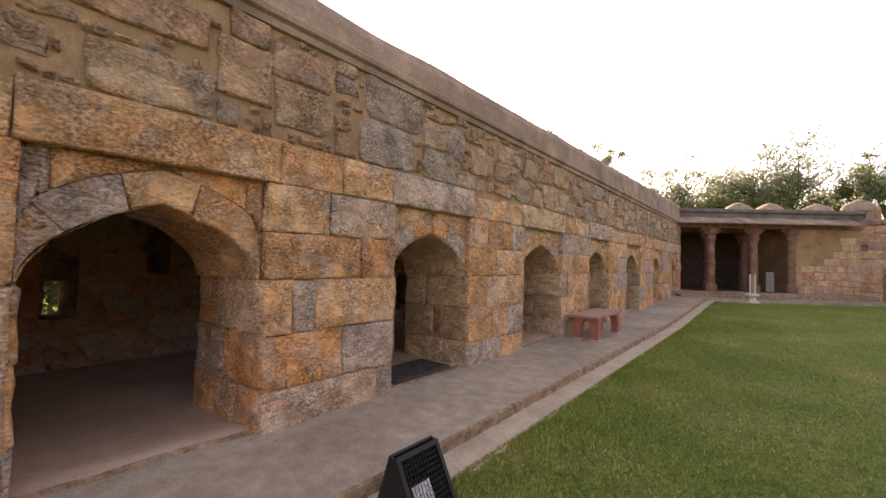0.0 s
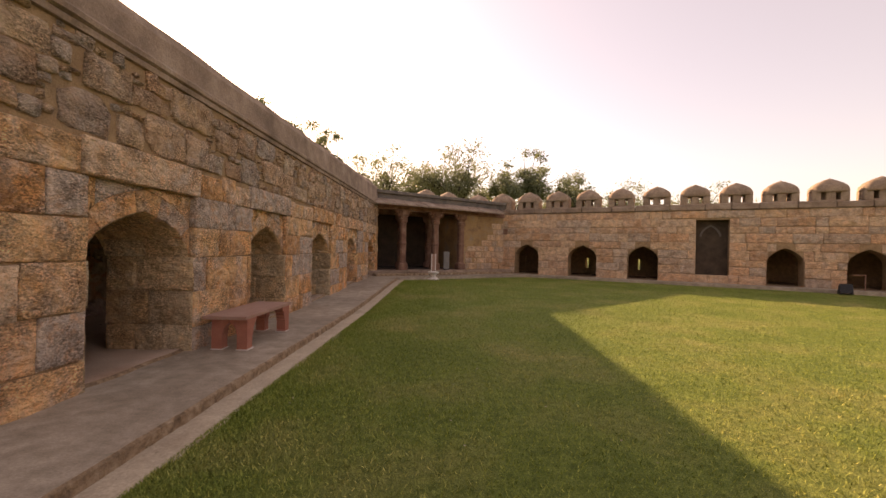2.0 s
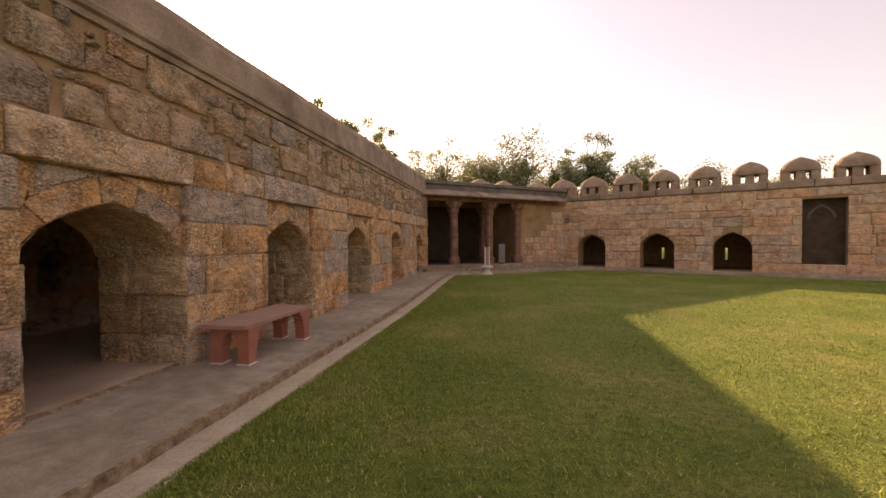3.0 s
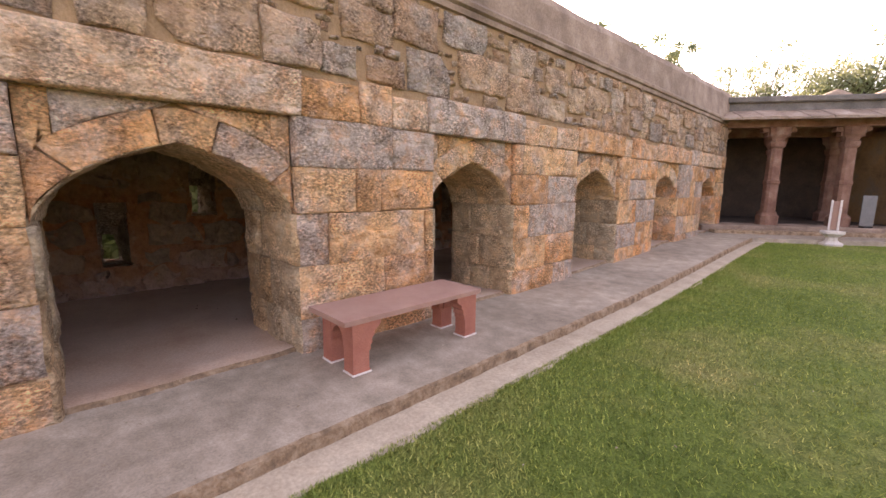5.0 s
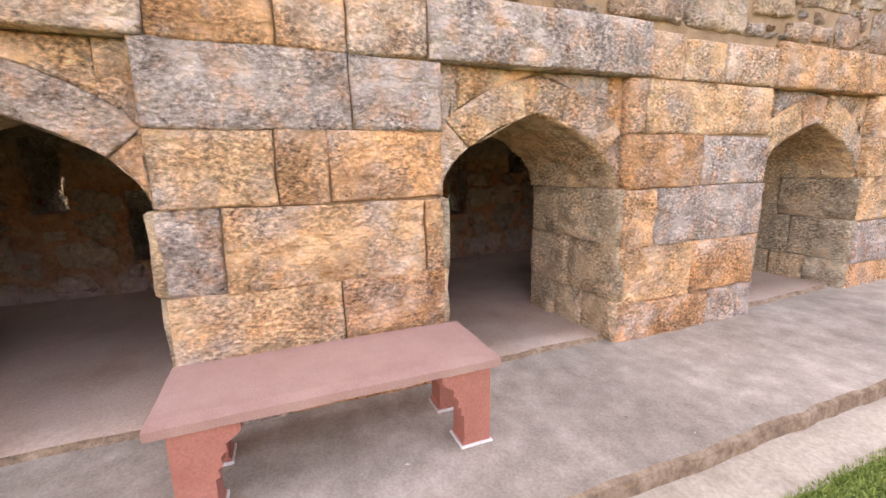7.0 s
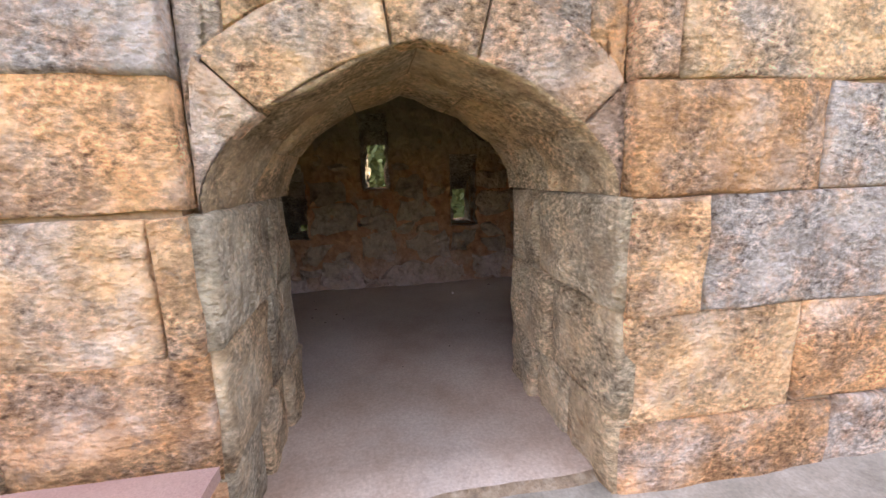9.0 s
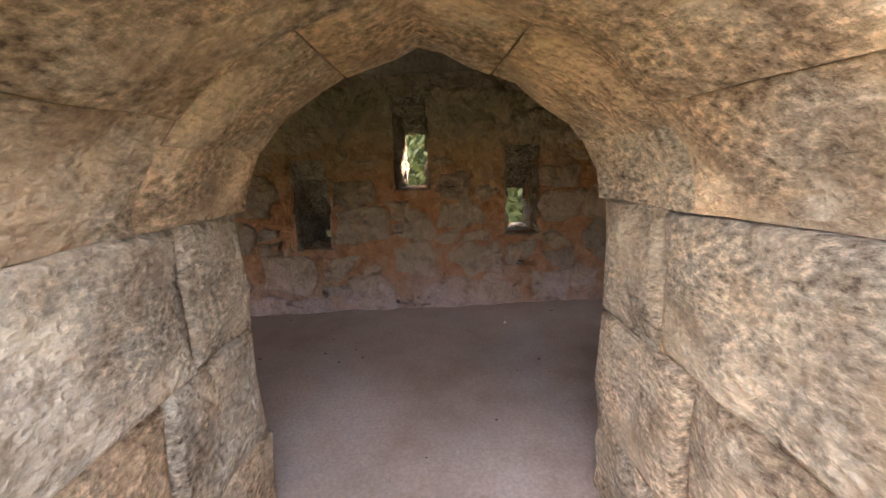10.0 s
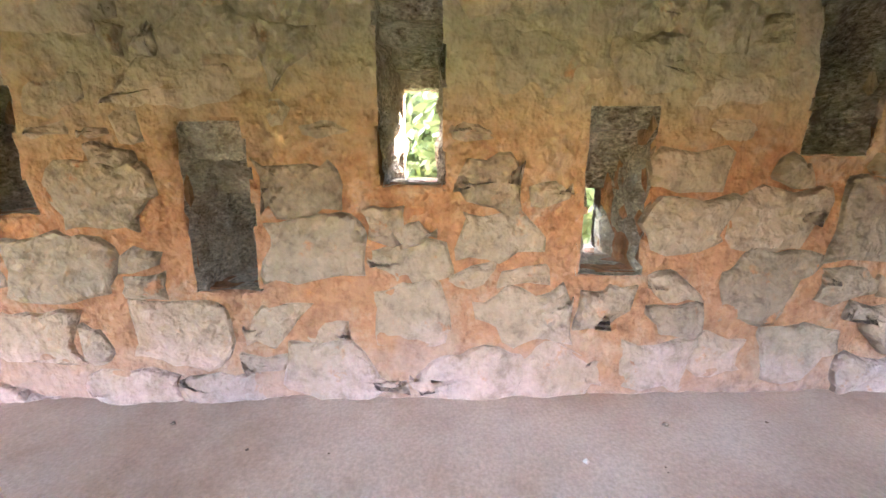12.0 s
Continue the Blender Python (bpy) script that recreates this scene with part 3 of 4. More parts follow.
prof = [(BX + 0.0, 2.27), (BX + 0.07, 2.28), (BX + 0.12, 2.45), (BX + 0.45, 2.8), (BX + 0.9, 3.0), (-5.75, 3.06), (-5.3, 2.95), (-4.9, 2.7), (INNER + 0.0, 2.3), (INNER - 0.05, 2.28)]
vys = spread(Y0, Y1, 90)
for y in vys:
    verts += [(x + 0.03 * noise.noise(Vector((x * 2, y * 2, z))), y, z + 0.05 * noise.noise(Vector((x * 1.7, y * 1.7, z + 4)))) for x, z in prof]
w = len(prof)
faces = [[j * w + i, j * w + i + 1, (j + 1) * w + i + 1, (j + 1) * w + i] for j in range(len(vys) - 1) for i in range(w - 1)]
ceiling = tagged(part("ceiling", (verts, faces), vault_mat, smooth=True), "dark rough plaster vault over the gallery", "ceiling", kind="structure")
roof = tagged(part("roof", box(BX - BT, INNER + 0.2, Y0, Y1, 3.2, 3.45), coping_mat), "flat plastered gallery roof", "roof", kind="structure")

SLITS = [(round(2.4 + 1.04 * i, 2), 0.64 if i % 2 == 0 else 1.2) for i in range(-8, 5)] + [(7.6, 1.04), (8.5, 0.4), (9.62, 1.06), (10.71, 0.65), (11.70, 1.21), (12.77, 0.73), (13.87, 1.37)] + [(round(14.8 + 1.04 * i, 2), 0.68 if i % 2 == 0 else 1.25) for i in range(8)]
SH, SW, OW, OH = 0.88, 0.35, 0.21, 0.45
# slits whose outer mouth differs from the usual: its middle, width, foot and head; None is walled up
MOUTHS = {8.5: (8.49, 0.21, 0.34, 0.79), 10.71: (10.73, 0.13, 0.5, 0.76), 11.7: (11.74, 0.24, 1.18, 1.77), 12.77: (12.83, 0.24, 0.6, 1.15), 3.44: None, 1.36: None, 13.87: None, 14.8: None}
lining = []


def rough_quad(p, q, r_, s_, nu, nv, amp):
    """A four-cornered patch of uneven stone."""
    p, q, r_, s_ = Vector(p), Vector(q), Vector(r_), Vector(s_)
    nrm = (q - p).cross(s_ - p).normalized()
    vs = []
    for j in range(nv + 1):
        for i in range(nu + 1):
            c = p.lerp(q, i / nu).lerp(s_.lerp(r_, i / nu), j / nv)
            vs.append(c + nrm * amp * (noise.noise(c * 5.5) + 0.6 * noise.noise(c * 13.0)))
    w = nu + 1
    return vs, [[j * w + i, j * w + i + 1, (j + 1) * w + i + 1, (j + 1) * w + i] for j in range(nv) for i in range(nu)]


cols = sorted({Y0, Y1} | {v for y, z in SLITS for v in (y - SW / 2, y + SW / 2)})
geos = []
for a, b in zip(cols, cols[1:]):
    s = [q for q in SLITS if abs(q[0] - (a + b) / 2) < 0.02]
    if not s:
        geos.append(box(BX - BT, BX - 0.09, a, b, -0.3, 3.3))
        continue
    y, z = s[0]
    geos += [box(BX - BT, BX - 0.09, a, b, -0.3, z), box(BX - BT, BX - 0.09, a, b, z + SH, 3.3)]
    # splayed cheeks and a stepped head narrow the slit outwards
    mouth = MOUTHS.get(y, (y, OW, z, z + OH))
    oc, ow, m0, m1 = mouth if mouth else (y, 0.04, z, z + OH)
    o0, o1, head = oc - ow / 2, oc + ow / 2, m1 - z
    if mouth is None:
        geos.append(box(BX - BT, BX - BT + 0.25, a, b, z, z + SH))
    elif m0 > z:
        geos.append(box(BX - BT, BX - BT + 0.2, a, b, z, m0))
    for ya, yb in ((a, o0), (b, o1)):
        lining.append(rough_quad((BX - 0.04, ya, z - 0.01), (BX - BT, yb, z - 0.01), (BX - BT, yb, z + SH), (BX - 0.04, ya, z + SH), 16, 18, 0.055))
        lining.append(slab([(BX - BT, ya, z), (BX - BT, yb, z), (BX - BT, yb, z + SH), (BX - BT, ya, z + SH)], (0.0, 0, 0), (0.12, 0, 0)))
    lining.append(rough_quad((BX - 0.04, a, z), (BX - BT, a, z), (BX - BT, b, z), (BX - 0.04, b, z), 9, 5, 0.025))
    for k in range(4):
        x0 = BX - 0.10 - 0.17 * k
        zt, zb = z + SH - k * (SH - head) / 4, z + SH - (k + 1) * (SH - head) / 4
        geos.append(box(BX - BT, x0 - 0.07, a, b, zb + 0.035, zt))
        lining.append(rough_quad((x0, a, zt), (x0, b, zt), (x0 - 0.03, b, zb), (x0 - 0.03, a, zb), 5, 4, 0.03))
        lining.append(rough_quad((x0 - 0.03, a, zb), (x0 - 0.03, b, zb), (x0 - 0.2, b, zb), (x0 - 0.2, a, zb), 5, 4, 0.02))
wall_back = tagged(part("wall_back", join(*geos), gallery_mortar), "gallery back wall of rubble in orange clay with light slits", "wall", kind="structure")
part("slit_lining", join(*lining), stone_material("slit_stone", False, (0.31, 0.22, 0.14), (0.36, 0.29, 0.20), (0.30, 0.26, 0.20), 0.5, 1.0, 0.9), wall_back, "grey rough stone lining of the light slits")
back = Frame((BX, 0, 0), (0, 1, 0), (1, 0, 0))
def clay_depth(y, z):
    v = Vector((0, y, z))
    high = min(1.0, max(0.0, (z - 1.3) / 0.5))
    return -0.032 + 0.03 * noise.noise(v * 2.1) + 0.02 * noise.noise(v * 5.3) + 0.012 * noise.noise(v * 12.0) + 0.004 * high


def in_slit(y, z):
    e = 0.022 * noise.noise(Vector((7, y * 4, z * 4))) + 0.012 * noise.noise(Vector((9, y * 9, z * 9)))
    f = 0.022 * noise.noise(Vector((17, y * 4, z * 4))) + 0.012 * noise.noise(Vector((19, y * 9, z * 9)))
    return any(abs(y - q) < SW / 2 - 0.005 + e and zb - 0.01 + f < z < zb + SH + f for q, zb in SLITS)


for p0, p1, cell in ((Y0, 7.2, 0.06), (7.2, 15.4, 0.02), (15.4, Y1, 0.06)):
    nj, ni = int(2.42 / cell), round((p1 - p0) / cell)
    step = (p1 - p0) / ni
    verts = [(BX + clay_depth(p0 + i * step, j * cell - 0.08), p0 + i * step, j * cell - 0.08) for j in range(nj + 1) for i in range(ni + 1)]
    w = ni + 1
    faces = [[j * w + i, j * w + i + 1, (j + 1) * w + i + 1, (j + 1) * w + i] for j in range(nj) for i in range(ni) if not in_slit(p0 + (i + 0.5) * step, (j + 0.5) * cell - 0.08)]
    part("clay_render", (verts, faces), gallery_mortar, wall_back, "lumpy orange clay pointing and sooty plaster", smooth=True)
brick = Masonry(wall_back, gallery_stone, gallery_joined, lambda p: 7.5 < p.y < 16, 300, "rubble_stone")
niches = [(y - SW / 2 - 0.01, y + SW / 2 + 0.01, z - 0.02, z + SH + 0.02) for y, z in SLITS]
for seed, (p0, p1) in enumerate(((7.5, 16.0), (Y0, 7.5), (16.0, Y1))):
    pack(back, p0, p1, -0.06, 1.42, [(0.42, 0.72, 0.28, 0.42, 700), (0.3, 0.5, 0.2, 0.36, 1200), (0.16, 0.32, 0.1, 0.22, 1800)], random.Random(21 + seed), brick.add, niches, proud=(-0.016, 0.012), gap=0.003, shape=0.9, rough=0.034, wobble=0.075, round_by=0.02, step=0.07)
    pack(back, p0, p1, 1.42, 2.2, [(0.4, 0.7, 0.25, 0.4, 200), (0.25, 0.5, 0.16, 0.3, 500), (0.12, 0.3, 0.08, 0.18, 500)], random.Random(71 + seed), brick.add, niches, proud=(-0.03, 0.0), gap=0.01, shape=0.9, rough=0.034, wobble=0.075, round_by=0.026, step=0.07)
brick.done()
for name, y in (("wall_gallery_south", Y0), ("wall_gallery_north", Y1)):
    tagged(part(name, box(BX - BT, INNER, y - 0.2, y + 0.2, -0.3, 3.5), mortar), "plain rubble end wall of the gallery", "wall", kind="structure")


# ---- pavilion in the corner ----
old_red = plain_material("sooty_red_sandstone", ((0.3, (0.17, 0.085, 0.06)), (0.55, (0.27, 0.15, 0.105)), (0.75, (0.36, 0.25, 0.19))), 3.0, 0.9, 40.0, 0.5, 0.01)
dark_roof = plain_material("blackened_plaster", ((0.3, (0.10, 0.09, 0.08)), (0.6, (0.19, 0.165, 0.145)), (0.78, (0.30, 0.26, 0.22))), 2.0, 0.95, 30.0, 0.6, 0.02)
def fbox(fr, a0, a1, b0, b1, n0, n1, bevel=0.0):
    """A box laid out in a wall's frame."""
    m = Matrix((fr.a, fr.n, (0, 0, 1))).transposed().to_4x4()
    m.translation = fr.o
    geo = moved(box(a0, a1, n0, n1, b0, b1, bevel), m)
    return geo if m.determinant() > 0 else (geo[0], [f[::-1] for f in geo[1]])


PF, PA1 = 0.42, 8.13
pavilion = thing("pavilion", PAV.at(4, 0.2, -2), "low pillared stone pavilion with a sloping eave, dark inside", "pavilion")
part("platform", join(fbox(PAV, -0.6, PA1 + 0.3, -0.3, PF, -4.6, 0.45, 0.03)), coping_mat, pavilion, "worn stone platform")
part("step", fbox(PAV, -0.4, PA1, -0.3, 0.3, 0.45, 0.85, 0.03), kerb_mat, pavilion)
# rear wall, soffit and inner floor carry the interior's shade in their colour
part("rear_wall", join(fbox(PAV, -1.5, PA1 + 1.0, PF, 3.5, -4.6, -4.1), fbox(PAV, -1.5, -1.1, PF, 3.5, -4.1, -0.4)), shade_plaster, pavilion, "rear wall coloured dark for the shade inside")
part("soffit", fbox(PAV, -1.1, PA1, 3.69, 3.716, -4.1, -0.42), shade_plaster, pavilion, "underside of the roof, coloured dark for the shade inside")
part("inner_floor", fbox(PAV, -1.1, 5.2, PF, PF + 0.012, -4.1, -0.6), shade_plaster, pavilion)
part("side_wall", fbox(PAV, 5.25, PA1 + 0.2, PF, 3.42, -3.9, -0.05), plain_material("ochre_plaster", ((0.3, (0.26, 0.16, 0.09)), (0.5, (0.46, 0.29, 0.14)), (0.72, (0.34, 0.27, 0.20))), 1.6, 0.92, 25.0, 0.7, 0.02, big=0.9), pavilion, "ochre plastered side wall")
rng = random.Random(31)
face = Frame(PAV.at(0, 0, -0.05), PAV.a, PAV.n)
for b0, b1, a0 in ((PF, 0.78, 5.32), (0.78, 1.05, 5.32), (1.05, 1.42, 5.32), (1.42, 1.72, 5.45), (1.72, 2.05, 6.5), (2.05, 2.4, 6.9), (2.4, 2.7, 7.3), (2.7, 3.05, 7.2)):
    a = a0
    while a < PA1 + 0.1:
        b = min(PA1 + 0.2, a + rng.uniform(0.3, 0.75))
        part("block", stone_geo(face, rect(a, b, b0, b1, 0.01), 0.05, rng.uniform(0.0, 0.035), 0.02, 0.02, 0.2, 0.02)[0], far_stone, pavilion)
        a = b
part("roof", fbox(PAV, -1.4, PA1 + 0.6, 3.72, 4.2, -4.6, -0.02, 0.04), dark_roof, pavilion)
part("cornice", fbox(PAV, -0.5, PA1 + 0.1, 4.1, 4.27, -0.3, 0.1, 0.03), dark_roof, pavilion)
part("beam", fbox(PAV, -0.5, PA1 + 0.1, 3.38, 3.72, -0.4, 0.02, 0.02), old_red, pavilion, "carved red sandstone beam")
part("inner_beam", fbox(PAV, -1.0, PA1, 3.3, 3.72, -2.4, -2.05, 0.02), old_red, pavilion)
for i, a in enumerate(spread(-0.5, PA1 - 0.5, 14)[:-1]):
    w = (PA1) / 14
    p = [PAV.at(a + 0.01, 3.80, 0.0), PAV.at(a + w - 0.01, 3.80, 0.0), PAV.at(a + w - 0.01, 3.52, 0.72), PAV.at(a + 0.01, 3.52, 0.72)]
    part("eave_slab", slab(p, (0, 0, 0), (0, 0, 0.06 + 0.01 * (i % 3))), coping_mat, pavilion)


def column_geo(fr, a, n, base, top, s):
    shaft = [(0.25 * s, 0.0), (0.25 * s, 0.28), (0.21 * s, 0.32), (0.165 * s, 0.38), (0.165 * s, 1.25), (0.185 * s, 1.28), (0.185 * s, 1.36), (0.16 * s, 1.4), (0.155 * s, top - base - 0.62), (0.2 * s, top - base - 0.56), (0.21 * s, top - base - 0.42), (0.17 * s, top - base - 0.40), (0.20 * s, top - base - 0.3), (0.27 * s, top - base - 0.22), (0.30 * s, top - base)]
    bm = bmesh.new()
    rings = []
    for r, z in shaft:
        k, q = r, r * 0.62
        rings.append([bm.verts.new(fr.at(a + x, base + z, n + y)) for x, y in ((k, q), (q, k), (-q, k), (-k, q), (-k, -q), (-q, -k), (q, -k), (k, -q))])
    for r0, r1 in zip(rings, rings[1:]):
        for i in range(8):
            bm.faces.new((r0[i], r0[(i + 1) % 8], r1[(i + 1) % 8], r1[i]))
    bmesh.ops.recalc_face_normals(bm, faces=bm.faces[:])
    return of_bmesh(bm)


for a in (-0.3, 1.50, 3.44, 5.12):
    part("column", column_geo(PAV, a, -0.2, PF, 3.38, 1.0), old_red, pavilion, "carved red sandstone column")
    part("bracket", join(fbox(PAV, a - 0.46, a + 0.46, 3.24, 3.38, -0.32, -0.08, 0.02), fbox(PAV, a - 0.32, a + 0.32, 3.1, 3.24, -0.31, -0.09, 0.02)), old_red, pavilion)
for a in (0.5, 2.5, 4.3):
    part("column", column_geo(PAV, a, -2.2, PF, 3.3, 1.0), old_red, pavilion)

# ---- far wall with merlons ----
FA1 = 26.0
FARCHES = [(0.50, 1.90), (3.52, 4.97), (6.47, 7.86), (12.15, 13.45), (14.82, 16.2), (17.9, 19.3), (21.0, 22.4)]
FDOOR = (9.44, 10.76, 0.55, 3.14)
FB, FS, FC = 0.2, 1.25, 1.87
cuts = [-0.35] + sorted([v for ab in FARCHES for v in ab] + [FDOOR[0], FDOOR[1]]) + [FA1]
geos = [fbox(FAR, -0.35, FA1, 3.16, 3.6, -1.0, -0.03)]
for i in range(0, len(cuts), 2):
    geos.append(fbox(FAR, cuts[i], cuts[i + 1], -0.2, 3.16, -1.0, -0.03))
for a0, a1 in FARCHES:
    geos.append(fbox(FAR, a0, a1, FC, 3.16, -1.0, -0.03))
    pts = arch_line(a0, a1, FS, FC, 6)
    for (p, q), (u, v) in zip(pts, pts[1:]):
        geos.append(slab([FAR.at(p, q, -1.0), FAR.at(u, v, -1.0), FAR.at(u, FC + 0.001, -1.0), FAR.at(p, FC + 0.001, -1.0)], (0, 0, 0), FAR.n * 0.96))
geos.append(fbox(FAR, FDOOR[0], FDOOR[1], -0.2, FDOOR[2], -1.0, -0.06))
wall_north = tagged(part("wall_north", join(*geos), mortar), "far court wall of brown ashlar with small arched openings", "wall", kind="structure")
far_inner = [fbox(FAR, -0.75, -0.5, -0.2, 3.5, -4.4, -1.0), fbox(FAR, -0.5, FA1, -0.2, 0.55, -4.4, -3.6), fbox(FAR, -0.5, FA1, 1.15, 3.5, -4.4, -3.6), fbox(FAR, -0.5, FA1, 3.3, 3.5, -4.4, -1.0), fbox(FAR, -0.5, FA1, -0.2, FB, -3.6, 0.0)]
stops = [-0.5, 0.09, 0.19, 3.84, 4.06, 6.78, 6.9, FA1]
far_inner += [fbox(FAR, p, q, 0.55, 1.15, -4.4, -3.6) for p, q in zip(stops[::2], stops[1::2])]
tagged(part("wall_north_gallery", join(*far_inner), mortar), "dark gallery behind the far wall", "gallery", kind="structure")
far_blocks = Masonry(wall_north, far_stone, far_joined, lambda p: (p - FAR.o).dot(FAR.a) < 16.5, 300)
rng = random.Random(8)
zc = [0.16, 0.58, 0.98, 1.30, 1.72, 2.08, 2.50, 2.82, 3.22, 3.6]
for c, (b0, b1) in enumerate(zip(zc, zc[1:])):
    stops = [(-0.35, -0.35)] + sorted([((a0 + a1) / 2 - (a1 - a0) / 2 * min(1, max(0.0, 1 - max(0, b0 - FS) / (FC - FS)) ** 0.5 + 0.0), (a0 + a1) / 2 + (a1 - a0) / 2 * min(1, max(0.0, 1 - max(0, b0 - FS) / (FC - FS)) ** 0.5)) for a0, a1 in FARCHES if b0 < FC - 0.05] + ([(FDOOR[0], FDOOR[1])] if FDOOR[2] - 0.1 < b0 < FDOOR[3] - 0.1 else [])) + [(FA1, FA1)]
    for (_, s0), (s1, _) in zip(stops, stops[1:]):
        a = s0
        while a < s1 - 0.01:
            b = min(s1, a + rng.choice((0.4, 0.6, 0.8, 1.0, 1.3, 1.7)) * rng.uniform(0.85, 1.1))
            b = s1 if s1 - b < 0.28 else b
            far_blocks.add(stone_geo(FAR, rect(a, b, b0 + rng.uniform(-0.02, 0.02), b1 + rng.uniform(-0.02, 0.02), 0.007), 0.08, rng.uniform(-0.012, 0.02), 0.022, 0.02, 0.25, 0.018))
            a = b
far_blocks.done()
part("door_panel", fbox(FAR, FDOOR[0] - 0.05, FDOOR[1] + 0.05, 0.5, 3.16, -0.7, -0.55), plain_material("dark_wood", ((0.3, (0.055, 0.038, 0.027)), (0.7, (0.11, 0.077, 0.055))), 3.0, 0.8), wall_north, "dark blind doorway")
part("door_arch_rim", slab([FAR.at(a, b, -0.55) for a, b in arch_line(9.62, 10.5, 2.4, 2.95, 6) + arch_line(9.70, 10.42, 2.38, 2.86, 6)[::-1]], (0, 0, 0), FAR.n * 0.05), dark_roof, wall_north)
part("plaque", fbox(FAR, -0.28, 0.06, 2.45, 2.75, 0.0, 0.03, 0.006), old_red, wall_north, "small dark plaque")
a = -0.5
while a < FA1:
    b = a + rng.uniform(0.9, 1.6)
    part("coping_stone", fbox(FAR, a, b - 0.015, 3.6, 3.86 + rng.uniform(0, 0.05), -1.05, 0.06 + rng.uniform(0, 0.04), 0.04), coping_mat, wall_north)
    a = b


def merlon(fr, a, base):
    """A rounded battlement: three stubby posts under a keeled cap, with two peepholes."""
    at = fr.at(a, base, -0.45)
    m = thing("merlon", at, "rounded stone merlon with two peepholes on the wall top", "merlon", "merlons along the far wall")
    for p0, p1 in ((-0.61, -0.31), (-0.16, 0.16), (0.31, 0.61)):
        part("post", fbox(fr, a + p0, a + p1, base, base + 0.44, -0.85, -0.05, 0.03), merlon_mat, m)
    part("sill", fbox(fr, a - 0.58, a + 0.58, base - 0.02, base + 0.07, -0.84, -0.06, 0.02), merlon_mat, m)
    bm = bmesh.new()
    rows = []
    for j in range(9):
        u = j / 8
        z = base + 0.40 + (0.0 if j == 0 else 0.06 + 0.54 * (j - 1) / 7)
        s = 1.0 if j < 2 else 1 - 0.97 * ((j - 1) / 7) ** 2.4
        rows.append([bm.verts.new(fr.at(a + 0.62 * s * x, z + 0.018 * noise.noise(Vector((a * 9 + x, j, y * 3))), -0.45 + 0.46 * (0.3 + 0.7 * s) * y)) for x, y in ((-1, -0.7), (-0.7, -1), (0, -1), (0.7, -1), (1, -0.7), (1, 0.7), (0.7, 1), (0, 1), (-0.7, 1), (-1, 0.7))])
    for r0, r1 in zip(rows, rows[1:]):
        for i in range(10):
            bm.faces.new((r0[i], r0[(i + 1) % 10], r1[(i + 1) % 10], r1[i]))
    bm.faces.new(rows[0][::-1])
    bm.faces.new(rows[-1])
    bmesh.ops.recalc_face_normals(bm, faces=bm.faces[:])
    part("cap", of_bmesh(bm), merlon_mat, m, smooth=True)


for k in range(-1, 14):
    merlon(FAR, -0.40 + 1.63 * k, 3.88)
for k in range(2):
    merlon(Frame(PAV.at(0, 0, -3.6), PAV.a, PAV.n), 5.2 + 1.7 * k, 4.2)
far_walk = tagged(part("pavement_far", join(fbox(FAR, -0.2, FA1, -0.2, 0.2, -0.06, 0.95), fbox(PAV, -0.3, PA1 + 0.6, -0.2, 0.198, 0.5, 1.9)), paving_mat), "raised stone walk along the far wall", "pavement", kind="structure")

# ---- unseen walls added to close the court; the east one bounces sun back ----
tagged(part("wall_east", box(24, 25, -13, 20, -0.3, 4.4), coping_mat), "plain unseen court wall added to bounce sunlight", "wall", kind="structure")
tagged(part("wall_south", box(-8, 25, -14, -13, -0.3, 4.4), coping_mat), "plain court wall", "wall", kind="structure")

# ---- chips on the gallery floor ----
r = random.Random(12)
verts, faces = [], []
for i in range(36):
    x, y, s = r.uniform(-6.8, -4.6), r.uniform(9, 14.5), r.uniform(0.006, 0.022)
    k, z = len(verts), 0.02 + ground_z(y)
    verts += [(x - s, y, z), (x, y - s * r.uniform(0.4, 1), z), (x + s * r.uniform(0.4, 1), y, z), (x, y + s, z), (x, y, z + s * 0.6)]
    faces += [[k, k + 1, k + 4], [k + 1, k + 2, k + 4], [k + 2, k + 3, k + 4], [k + 3, k, k + 4]]
tagged(part("floor_chips", (verts, faces), plain_material("dark_chips", ((0.35, (0.05, 0.04, 0.03)), (0.65, (0.20, 0.14, 0.10))), 3.0)), "dark crumbs of stone on the gallery floor", "crumbs", kind="stuff")
chip = thing("lime_chip", (-6.48, 12.495, 0.04), "small white lime chip lying on the gallery floor", "chip")
part("chip", ([(-6.496, 12.49, 0.02), (-6.48, 12.478, 0.02), (-6.462, 12.495, 0.02), (-6.48, 12.512, 0.02), (-6.478, 12.495, 0.04)], [[0, 1, 4], [1, 2, 4], [2, 3, 4], [3, 0, 4]]), lime_white, chip)

# ---- red sandstone bench ----
bench = thing("bench", (-3.01, 10.3, 0), "red sandstone bench with a thick slab on carved bracket legs", "bench")
bm = bmesh.new()
nx, ny = 8, 22
top = []
for j in range(ny + 1):
    row = []
    for i in range(nx + 1):
        x, y = -3.29 + 0.605 * i / nx, 9.49 + 1.62 * j / ny
        edge = i in (0, nx) or j in (0, ny)
        d = 0.006 * noise.noise(Vector((x * 9, y * 9, 0))) if edge else 0
        row.append(bm.verts.new((x + d, y + d * 1.5, 0.492 - (0.007 if edge else 0) + 0.002 * noise.noise(Vector((x * 4, y * 4, 2))))))
    top.append(row)
for j in range(ny):
    for i in range(nx):
        bm.faces.new((top[j][i], top[j][i + 1], top[j + 1][i + 1], top[j + 1][i]))
